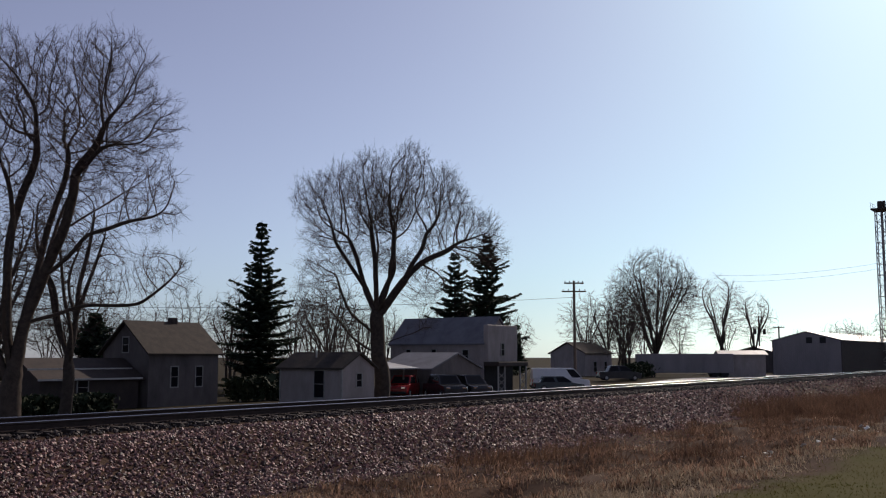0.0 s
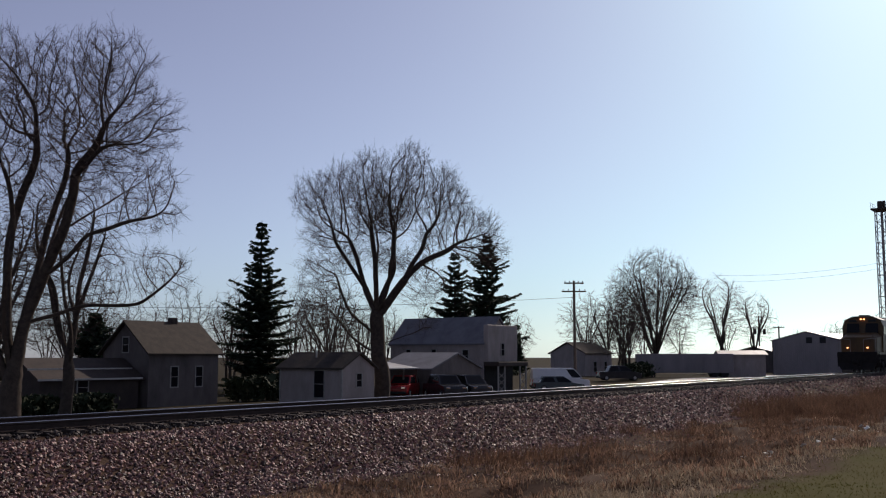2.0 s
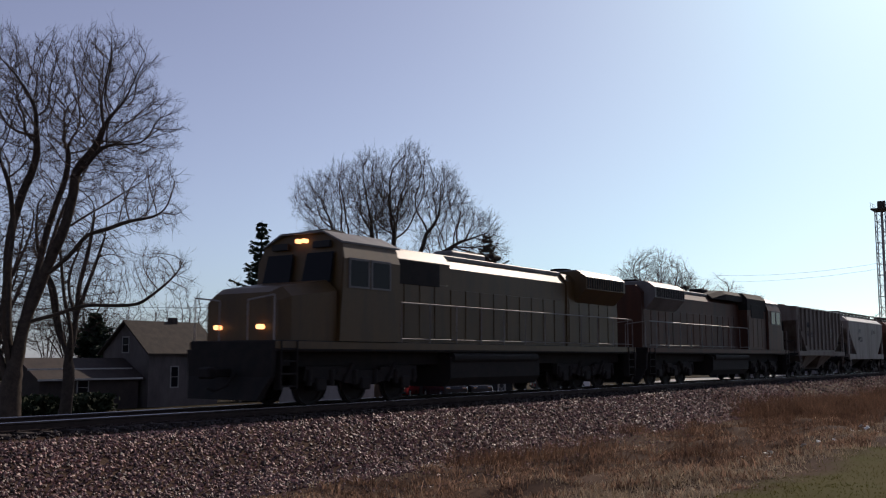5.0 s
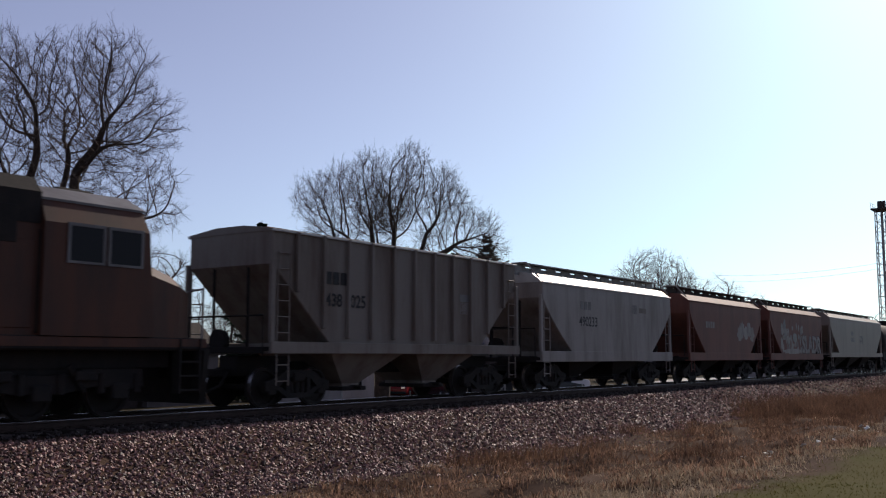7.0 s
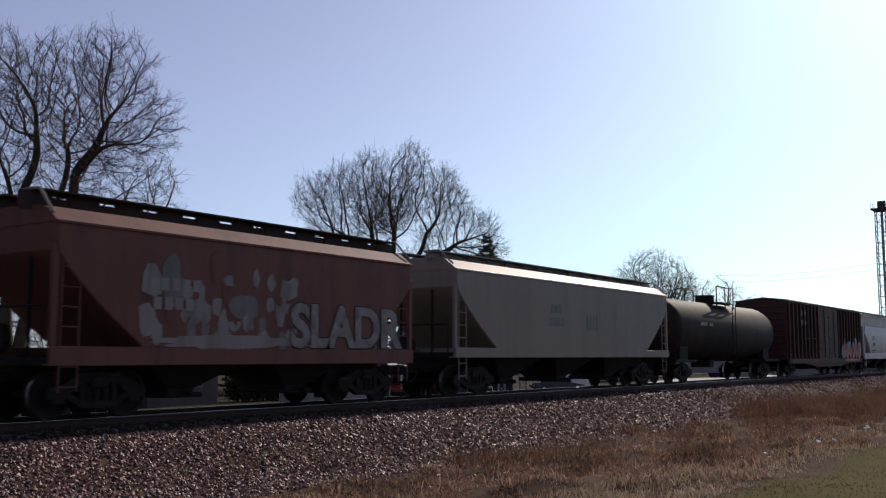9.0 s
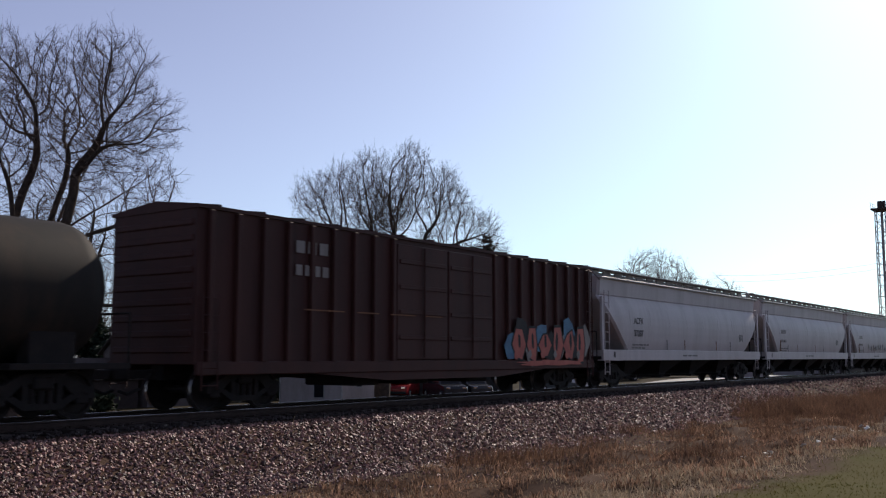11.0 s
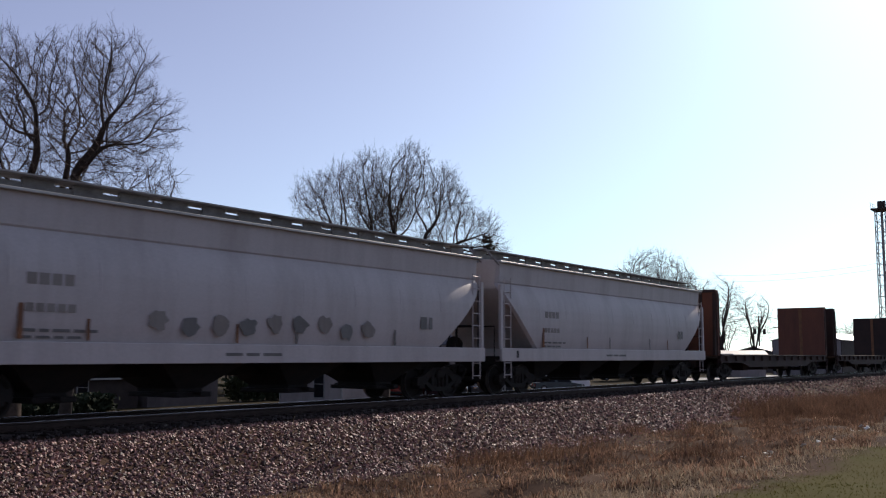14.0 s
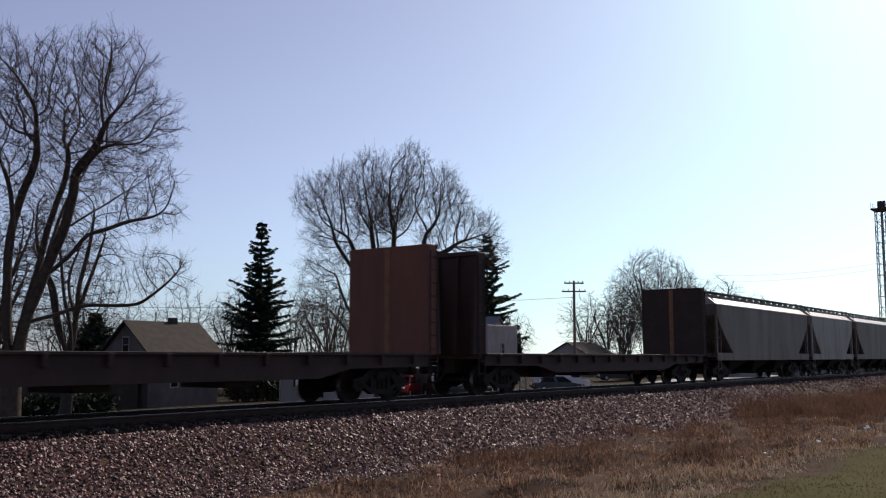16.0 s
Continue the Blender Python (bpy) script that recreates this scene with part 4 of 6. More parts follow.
def build_tower():
    """Lattice tower of a grain elevator leg with a head platform."""
    tw = thing("grain_tower", "steel lattice grain elevator tower with head platform", "tower", (184.5, 17.0, 0))
    z0, z1, w = RISE_Z, 27.0, 0.85
    for sx in (-1, 1):
        for sy in (-1, 1):
            bm = bmesh.new()
            tube(bm, (sx * w, sy * w, z0), (sx * w, sy * w, z1), 0.09, None, 6)
            part("leg", bm, M["tin"], tw)
    k = 0
    z = z0
    while z < z1 - 0.5:
        c = [(-w, -w), (w, -w), (w, w), (-w, w)]
        for i in range(4):
            a, b = c[i], c[(i + 1) % 4]
            bm = bmesh.new()
            tube(bm, (*a, z), (*b, z), 0.05, None, 4)
            part("strut", bm, M["tin"], tw)
            if (i + k) % 2:
                a, b = b, a
            bm = bmesh.new()
            tube(bm, (*a, z), (*b, z + 1.9), 0.045, None, 4)
            part("brace", bm, M["tin"], tw)
        z += 1.9
        k += 1
    bm = bmesh.new()
    box(bm, 0.35, 0.6, -0.15, 0.15, z0, 27.6, 0.03)
    box(bm, 1.0, 1.25, -0.15, 0.15, z0, 27.6, 0.03)
    part("bucket_leg", bm, M["metal_wall"], tw, "square steel leg casing")
    bm = bmesh.new()
    box(bm, -1.7, 2.4, -1.4, 1.4, 27.1, 27.35, 0.03)
    p = part("platform", bm, M["brown"], tw, "dark head platform")
    for y in (-1.35, 1.35):
        bm = bmesh.new()
        for x in (-1.6, 0.3, 2.3):
            tube(bm, (x, y, 27.3), (x, y, 28.4), 0.03, None, 4)
        tube(bm, (-1.6, y, 28.4), (2.3, y, 28.4), 0.03, None, 4)
        tube(bm, (-1.6, y, 27.9), (2.3, y, 27.9), 0.03, None, 4)
        part("railing", bm, M["tin"], p)
    bm = bmesh.new()
    tube(bm, (0.9, -0.6, 28.2), (0.9, 0.6, 28.2), 0.75, None, 14)
    box(bm, -0.5, 0.2, -0.35, 0.35, 27.5, 28.1, 0.05)
    part("head_drum", bm, M["brown"], tw, "dark rounded elevator head")
    bm = bmesh.new()
    tube(bm, (0, -0.9, 9.0), (-5.2, -0.9, 2.0), 0.22, None, 8)
    part("spout", bm, M["tin"], tw, "slanting grain spout")


def utility_pole(x, y, top, label, arms=2, lean=0.0):
    u = thing("utility_pole", label, "utility pole", (x, y, float(land(x, y))), group="utility poles")
    h = top - float(land(x, y))
    bm = bmesh.new()
    tube(bm, (0, 0, -0.3), (lean, 0, h), 0.17, 0.12, 10)
    part("pole", bm, M["wood"], u, "weathered dark pole")
    ux, uy = math.cos(radians(-55)), math.sin(radians(-55))
    for k in range(arms):
        z = h - 0.25 - k * 0.85
        w = (1.0, 1.25)[k % 2]
        bm = bmesh.new()
        loft(bm, [[(lean + s * ux * w - uy * o, s * uy * w + ux * o, z + d) for o, d in ((-.06, -.07), (.06, -.07), (.06, .07), (-.06, .07))] for s in (-1, 1)])
        c = part("crossarm", bm, M["wood"], u)
        for s in (-0.9, -0.45, 0.45, 0.9):
            bm = bmesh.new()
            tube(bm, (lean + s * ux * w, s * uy * w, z + .07), (lean + s * ux * w, s * uy * w, z + .25), 0.04, 0.05, 6)
            part("insulator", bm, M["dark"], c)
    return u


def build_poles():
    utility_pole(89.2, 28.5, 9.0, "dark wooden utility pole with two crossarms")
    p = utility_pole(205.0, 45.7, 9.8, "far wooden utility pole with transformers", lean=0.2)
    for dx in (-0.55, 0.75):
        bm = bmesh.new()
        tube(bm, (dx, -dx * 1.2, 7.4), (dx, -dx * 1.2, 8.6), 0.32, None, 10)
        part("transformer", bm, M["dark"], p, "grey transformer can")
    utility_pole(170.3, 31.5, 6.5, "short far wooden utility pole", arms=1)
    utility_pole(180.0, 38.9, 6.8, "short far wooden utility pole", arms=1)
    rnd = random.Random(2)
    for a, b, sag in (((183.1, 17.5, 17.6), (183.4, 48.4, 17.0), 0.8), ((183.1, 17.5, 16.6), (172.4, 47.3, 15.0), 0.8), ((89.2, 28.5, 6.2), (205.0, 45.7, 9.2), 0.5), ((89.2, 28.5, 7.3), (45.6, 78.7, 6.5), 0.8)):
        bm = bmesh.new()
        pts = []
        for i in range(15):
            t = i / 14
            pts.append((a[0] + (b[0] - a[0]) * t, a[1] + (b[1] - a[1]) * t, a[2] + (b[2] - a[2]) * t - sag * 4 * t * (1 - t)))
        path_tube(bm, pts, 0.016, 4)
        tagged(part("overhead_wire", bm, M["dark"]), "thin sagging overhead wire", "wire", "overhead wires")


# ---- parked vehicles and hedge ----
def vehicle(name, label, x, y, rz, paint, length, width, height, bonnet, boot, lit=False, van=False):
    """Body with bonnet and glasshouse, windows, lamps, bumpers and four wheels; nose towards +x."""
    v = thing(name, label, "vehicle", (x, y, float(land(x, y)) + 0.04), rz, group="parked vehicles")
    L, W, H = length / 2, width / 2, height
    belt = H * (0.62 if not van else 0.55)
    bm = bmesh.new()
    prof = [(-L, 0.35), (-L + 0.05, belt - 0.05), (-L + boot, belt), (L - bonnet, belt), (L - 0.12, belt - 0.16), (L, belt - 0.35), (L, 0.35), (L - 0.2, 0.25), (-L + 0.2, 0.25)]
    loft(bm, [[(a * 0.97, -W, b) for a, b in prof], [(a, -W + 0.08, b) for a, b in prof], [(a, W - 0.08, b) for a, b in prof], [(a * 0.97, W, b) for a, b in prof]])
    part("body", bm, paint, v)
    g0, g1 = -L + boot * (0.6 if not van else 0.05), L - bonnet + (0.25 if not van else 0.5)
    t0, t1 = g0 + (0.35 if not van else 0.06), g1 - (0.75 if not van else 0.85)
    lo = [(g0, -W + .06), (g1, -W + .06), (g1, W - .06), (g0, W - .06)]
    hi = [(t0, -W + .2), (t1, -W + .2), (t1, W - .2), (t0, W - .2)]
    bm = bmesh.new()
    loft(bm, [[(a, b, belt) for a, b in lo], [(a, b, H - 0.06) for a, b in hi], [(a * 0.97, b * 0.95, H) for a, b in hi]])
    part("roof", bm, paint, v)
    def pane(p, q, r, s, off):
        bm = bmesh.new()
        pts = [Vector(k) for k in (p, q, r, s)]
        c = sum(pts, Vector()) / 4
        pts = [c + (k - c) * 0.86 for k in pts]
        o = Vector(off)
        loft(bm, [[tuple(k) for k in pts], [tuple(k + o) for k in pts]])
        part("window", bm, M["pane"], v)
    z0, z1 = belt, H - 0.06
    pane((g1, -W + .06, z0), (g1, W - .06, z0), (t1, W - .2, z1), (t1, -W + .2, z1), (0.012, 0, 0.008))
    if not van:
        pane((g0, -W + .06, z0), (g0, W - .06, z0), (t0, W - .2, z1), (t0, -W + .2, z1), (-0.012, 0, 0.008))
    for s in (-1, 1):
        cuts = ((0.0, 0.48), (0.52, 1.0)) if not van else ((0.78, 1.0),)
        for c0, c1 in cuts:
            pane((g0 + (g1 - g0) * c0, s * (W - .06), z0), (g0 + (g1 - g0) * c1, s * (W - .06), z0), (t0 + (t1 - t0) * c1, s * (W - .2), z1), (t0 + (t1 - t0) * c0, s * (W - .2), z1), (0, s * 0.012, 0.004))
        bm = bmesh.new()
        box(bm, L - 0.1, L + 0.02, s * (W - 0.32) - 0.16, s * (W - 0.32) + 0.16, belt - 0.36, belt - 0.2, 0.02)
        part("headlight", bm, M["chrome"], v, "clear headlight")
        bm = bmesh.new()
        box(bm, -L - 0.01, -L + 0.08, s * (W - 0.2) - 0.1, s * (W - 0.2) + 0.1, belt - 0.4, belt - 0.12, 0.01)
        part("tail_light", bm, M["red"], v)
        for x in (-L + 0.85, L - 0.85):
            bm = bmesh.new()
            tube(bm, (x, s * (W - 0.2), 0.33), (x, s * (W + 0.01), 0.33), 0.33, None, 16)
            w = part("wheel", bm, M["dark"], v, "black tyre")
            bm = bmesh.new()
            tube(bm, (x, s * (W - 0.02), 0.33), (x, s * (W + 0.025), 0.33), 0.2, 0.18, 12)
            part("rim", bm, M["tin"], w)
    for k in (-1, 1):
        bm = bmesh.new()
        box(bm, k * (L - 0.03), k * (L + 0.08), -W + 0.08, W - 0.08, 0.32, 0.52, 0.03)
        part("bumper", bm, M["dark"], v)
    return v


def build_vehicles():
    M["chrome"] = mat("chrome", (0.8, 0.8, 0.8), (0.7, 0.7, 0.7), 0.12, 1.0, scale=3, fine=20, bump=0)
    M["red_paint"] = mat("red_paint", (0.28, 0.02, 0.022), (0.2, 0.015, 0.016), 0.25, scale=2, fine=20, bump=0, spec=0.5)
    M["van_paint"] = mat("van_paint", (0.62, 0.62, 0.64), (0.55, 0.55, 0.57), 0.3, scale=2, fine=20, bump=0, spec=0.5)
    M["black_paint"] = mat("black_paint", (0.02, 0.021, 0.025), (0.03, 0.03, 0.034), 0.2, scale=2, fine=20, bump=0, spec=0.5)
    M["teal_paint"] = mat("teal_paint", (0.05, 0.065, 0.07), (0.04, 0.05, 0.055), 0.25, scale=2, fine=20, bump=0, spec=0.5)
    vehicle("sport_utility", "dark red sport utility parked by the carport", 63.4, 30.6, 200, M["red_paint"], 4.6, 1.85, 1.75, 1.2, 0.3)
    vehicle("pickup_truck", "black pickup truck parked before the garage", 63.4, 26.6, 235, M["black_paint"], 5.3, 1.95, 1.85, 1.5, 1.7)
    vehicle("sport_utility", "black sport utility with a glinting windscreen", 66.0, 26.0, 240, M["black_paint"], 4.7, 1.9, 1.8, 1.2, 0.3)
    vehicle("cargo_van", "white cargo van parked on the gravel lot", 84.8, 27.9, -52, M["van_paint"], 5.6, 2.0, 2.15, 1.2, 0.2, van=True)
    vehicle("sedan", "dark teal sedan parked before the white van", 80.6, 25.9, -50, M["teal_paint"], 4.5, 1.8, 1.45, 1.2, 0.9)
    vehicle("pickup_truck", "dark old pickup beside the storage trailer", 110.0, 33.4, -50, M["black_paint"], 5.2, 1.9, 1.8, 1.4, 1.8)
    hedge("dark dense clipped hedge between house and garage", 53.5, 35.5, 8.5, 2.0, 2.0, 4)
    hedge("low dark shrubs before the outbuilding", 34.0, 32.8, 6.0, 1.5, 1.2, 5)
    hedge("dark brush beside the far trailer", 117.0, 34.0, 6.0, 2.0, 2.2, 6)


def hedge(label, x, y, length, depth, height, seed):
    """A mass of small leaf clumps on stems."""
    rs = np.random.RandomState(seed)
    k = 5200
    px, py, pz = rs.uniform(-length / 2, length / 2, k), rs.normal(0, depth / 4, k), rs.uniform(0.05, 1, k) ** 0.8 * height
    pz *= 0.82 + 0.18 * np.sin(px * 1.7 + seed) * np.cos(px * 0.6)
    s = rs.uniform(0.05, 0.13, k)
    d = rs.normal(0, 1, (k, 2, 3))
    P = np.stack([px, py, pz], -1)
    V = np.stack([P + d[:, 0] * s[:, None], P + d[:, 1] * s[:, None], P - d[:, 0] * s[:, None] * 0.8, P - d[:, 1] * s[:, None] * 0.8], 1).reshape(-1, 3)
    ob = thing("hedge", label, "hedge", (x, y, float(land(x, y))), group="hedges")
    o = new("leaves", mesh_from("leaves", V.tolist(), (np.arange(k * 4).reshape(-1, 4)).tolist(), M["cedar"]))
    o.parent = ob
    bm = bmesh.new()
    for i in range(12):
        tube(bm, (-length / 2 + length * (i + .5) / 12, 0, -0.1), (-length / 2 + length * (i + .5) / 12 + 0.1, 0.1, height * 0.8), 0.03, 0.012, 4)
    part("stems", bm, M["bark"], ob)


# ---- the train ----
SPEED = 22.1
LOOK_AHEAD = (-4.0, 118.0)     # stretch of track along which the wheels are keyed turning
ROLLING = []                  # (car, start, wheelsets)


def train_mats():
    M["acf"] = mat("acf", (0.45, 0.41, 0.405), (0.35, 0.31, 0.30), 0.55, scale=1.2, fine=18, bump=0.05, streak=0.85, spread=0.55)
    M["old_grey"] = mat("old_grey", (0.23, 0.205, 0.188), (0.12, 0.092, 0.078), 0.65, scale=1.6, fine=18, bump=0.08, streak=0.85, spread=0.56)
    M["cnw_grey"] = mat("cnw_grey", (0.165, 0.142, 0.122), (0.075, 0.045, 0.031), 0.7, scale=1.1, fine=20, bump=0.1, streak=0.85, spread=0.55)
    M["tan"] = mat("tan", (0.205, 0.172, 0.143), (0.14, 0.115, 0.097), 0.6, scale=1.0, fine=16, bump=0.06, streak=0.85, spread=0.58)
    M["oxide"] = mat("oxide", (0.145, 0.057, 0.042), (0.07, 0.033, 0.027), 0.7, scale=1.3, fine=18, bump=0.08, streak=0.8, spread=0.54)
    M["boxcar"] = mat("boxcar", (0.05, 0.016, 0.012), (0.03, 0.011, 0.009), 0.7, scale=1.3, fine=18, bump=0.08, streak=0.8, spread=0.54)
    M["bulk"] = mat("bulk", (0.17, 0.062, 0.038), (0.10, 0.042, 0.03), 0.75, scale=0.9, fine=12, bump=0.1, streak=0.75)
    M["flat_brown"] = mat("flat_brown", (0.045, 0.026, 0.022), (0.028, 0.019, 0.017), 0.8, scale=1.3, fine=14, bump=0.1)
    M["tankblack"] = mat("tankblack", (0.02, 0.018, 0.016), (0.05, 0.034, 0.024), 0.7, scale=0.9, fine=14, bump=0.04, streak=0.8, spread=0.55, spec=0.1)
    # locomotive paints set near black, with grime and the body's shade mixed in
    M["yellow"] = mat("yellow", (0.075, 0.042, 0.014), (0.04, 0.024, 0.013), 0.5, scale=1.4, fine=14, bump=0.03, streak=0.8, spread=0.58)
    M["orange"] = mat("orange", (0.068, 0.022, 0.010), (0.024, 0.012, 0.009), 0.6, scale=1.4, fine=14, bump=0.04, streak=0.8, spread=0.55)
    M["locogrey"] = mat("locogrey", (0.15, 0.142, 0.138), (0.085, 0.076, 0.073), 0.55, scale=1.4, fine=14, bump=0.04, streak=0.7)
    M["walkway"] = mat("walkway", (0.22, 0.215, 0.21), (0.13, 0.12, 0.115), 0.6, 0.2, scale=3, fine=30)
    M["red"] = mat("red", (0.35, 0.03, 0.02), (0.25, 0.03, 0.02), 0.5, scale=2, fine=14, bump=0)
    M["gear"] = mat("gear", (0.009, 0.0075, 0.007), (0.018, 0.013, 0.011), 0.85, scale=3, fine=25, bump=0.25)
    M["wheel"] = mat("wheel", (0.018, 0.013, 0.011), (0.011, 0.009, 0.008), 0.8, 0.1, scale=5, fine=30, bump=0.1)
    M["tread"] = mat("tread", (0.4, 0.38, 0.37), (0.3, 0.28, 0.27), 0.35, 1.0, scale=5, fine=30, bump=0)
    M["white"] = mat("white", (0.24, 0.215, 0.2), (0.11, 0.09, 0.082), 0.7, scale=3, fine=20, bump=0, streak=0.5)
    M["black"] = mat("black", (0.015, 0.015, 0.017), (0.025, 0.022, 0.02), 0.7, scale=3, fine=20, bump=0)
    M["cyan"] = mat("cyan", (0.06, 0.17, 0.26), (0.04, 0.09, 0.17), 0.6, scale=3, fine=20, bump=0)
    M["coral"] = mat("coral", (0.40, 0.10, 0.07), (0.28, 0.06, 0.05), 0.6, scale=3, fine=20, bump=0)
    M["rust"] = mat("rust", (0.22, 0.10, 0.05), (0.13, 0.065, 0.04), 0.85, scale=3, fine=25, bump=0.1)
    M["lamp"] = glow("lamp", (1.0, 0.45, 0.18), 3.0)


def wheelset_mesh(rad):
    """Two flanged wheels with dished webs on one axle."""
    bm = bmesh.new()
    for s in (-1, 1):
        prof = [(0.09, 0.64), (rad * 0.78, 0.70), (rad * 0.82, 0.665), (rad + 0.028, 0.66), (rad + 0.028, 0.69), (rad, 0.705), (rad - 0.008, 0.80),
                (rad * 0.84, 0.80), (rad * 0.78, 0.745), (0.16, 0.765), (0.13, 0.80), (0.09, 0.80)]
        n = 20
        rings = [[(r * math.cos(6.28318 * i / n), s * y, r * math.sin(6.28318 * i / n)) for r, y in prof] for i in range(n)]
        rows = [[bm.verts.new(p) for p in ring] for ring in rings]
        k = len(prof)
        for j in range(n):
            a, b = rows[j], rows[(j + 1) % n]
            for i in range(k):
                f = bm.faces.new((a[i], a[(i + 1) % k], b[(i + 1) % k], b[i]))
                f.material_index = 1 if i == 5 else 0
    tube(bm, (0, -0.98, 0), (0, 0.98, 0), 0.085, None, 10)
    for s in (-1, 1):
        tube(bm, (0, s * 0.94, 0), (0, s * 1.1, 0), 0.12, None, 8)
        for k in range(3):
            a = k * 2.094
            tube(bm, (0.07 * math.cos(a), s * 1.09, 0.07 * math.sin(a)), (0.07 * math.cos(a), s * 1.12, 0.07 * math.sin(a)), 0.02, None, 6)
    bmesh.ops.recalc_face_normals(bm, faces=bm.faces[:])
    return link_mesh("wheelset", bm, [M["wheel"], M["tread"]], False)


def freight_truck_mesh():
    """Cast side frames with spring windows, bolster and brake beams."""
    bm = bmesh.new()
    for s in (-1, 1):
        y0, y1 = s * 0.93, s * 1.10
        prism(bm, [(-1.12, 0.40), (-1.12, 0.62), (-0.78, 0.70), (-0.42, 0.90), (0.42, 0.90), (0.78, 0.70), (1.12, 0.62), (1.12, 0.40), (0.72, 0.44), (0.40, 0.72), (-0.40, 0.72), (-0.72, 0.44)],
              y0, y1, 'y')
        prism(bm, [(-0.74, 0.44), (-0.38, 0.22), (0.38, 0.22), (0.74, 0.44), (0.60, 0.50), (0.34, 0.34), (-0.34, 0.34), (-0.60, 0.50)], y0, y1, 'y')
        box(bm, -0.42, -0.30, min(y0, y1), max(y0, y1), 0.30, 0.78)
        box(bm, 0.30, 0.42, min(y0, y1), max(y0, y1), 0.30, 0.78)
        for x in (-0.2, 0.0, 0.2):
            tube(bm, (x, s * 1.01, 0.33), (x, s * 1.01, 0.62), 0.075, None, 8)
        for x in (-0.875, 0.875):
            box(bm, x - 0.15, x + 0.15, s * 0.96 - 0.13, s * 0.96 + 0.15, 0.30, 0.52, 0.03)
    box(bm, -0.22, 0.22, -1.15, 1.15, 0.60, 0.86, 0.04)
    box(bm, -0.55, -0.45, -0.8, 0.8, 0.38, 0.48)
    box(bm, 0.45, 0.55, -0.8, 0.8, 0.38, 0.48)
    return link_mesh("truck", bm, M["gear"])


def loco_truck_mesh():
    bm = bmesh.new()
    for s in (-1, 1):
        prism(bm, [(-2.35, 0.62), (-2.3, 0.98), (-0.9, 0.98), (-0.7, 0.86), (0.7, 0.86), (0.9, 0.98), (2.3, 0.98), (2.35, 0.62), (1.9, 0.55), (1.3, 0.66), (0.5, 0.52), (-0.5, 0.52), (-1.3, 0.66), (-1.9, 0.55)],
              s * 0.98, s * 1.16, 'y')
        for x in (-1.75, 0.0, 1.75):
            box(bm, x - 0.2, x + 0.2, s * 1.07 - 0.16, s * 1.07 + 0.18, 0.36, 0.70, 0.04)
            tube(bm, (x - 0.42, s * 1.14, 0.5), (x - 0.42, s * 1.14, 0.9), 0.09, None, 8)
            tube(bm, (x + 0.42, s * 1.14, 0.5), (x + 0.42, s * 1.14, 0.9), 0.09, None, 8)
        for x in (-0.9, 0.9):
            tube(bm, (x, s * 1.2, 0.55), (x + 0.35, s * 1.2, 1.05), 0.06, None, 8)
            box(bm, x - 0.25, x + 0.25, s * 1.16 - 0.02, s * 1.16 + 0.16, 0.75, 0.95, 0.03)
    box(bm, -2.3, 2.3, -0.95, 0.95, 0.7, 1.05, 0.05)
    return link_mesh("truck", bm, M["gear"])


def coupler_mesh():
    bm = bmesh.new()
    box(bm, -0.45, 0.35, -0.09, 0.09, 0.74, 0.94, 0.02)
    box(bm, 0.30, 0.58, -0.2, 0.2, 0.70, 0.98, 0.05)
    path_tube(bm, [(-0.1, 0.35, 0.85), (0.15, 0.38, 0.55), (0.45, 0.3, 0.42), (0.62, 0.2, 0.5)], 0.035, 6)
    return link_mesh("coupler", bm, M["gear"])


def running_gear(car, half, truck_in, radius=0.483):
    sets = []
    for x in (-half + truck_in, half - truck_in):
        t = piece("truck", SHARED["truck"], car, (x, 0, 0), label="dark cast steel truck")
        for dx in (-0.875, 0.875):
            sets.append(piece("wheelset", SHARED["wheelset"], t, (dx, 0, radius)))
    for s in (-1, 1):
        piece("coupler", SHARED["coupler"], car, (s * half, 0, 0), (0, 0, 0 if s > 0 else math.pi))
    return sets


def ladder(parent, x, y, z0, z1, w=0.42, name="ladder", material=None, across='x', rung=0.38):
    bm = bmesh.new()
    def pt(a, z):
        return (x + a, y, z) if across == 'x' else (x, y + a, z)
    for a in (-w / 2, w / 2):
        tube(bm, pt(a, z0), pt(a, z1), 0.022, None, 4)
    z = z0 + 0.1
    while z < z1:
        tube(bm, pt(-w / 2, z), pt(w / 2, z), 0.016, None, 4)
        z += rung
    return part(name, bm, material or M["gear"], parent)


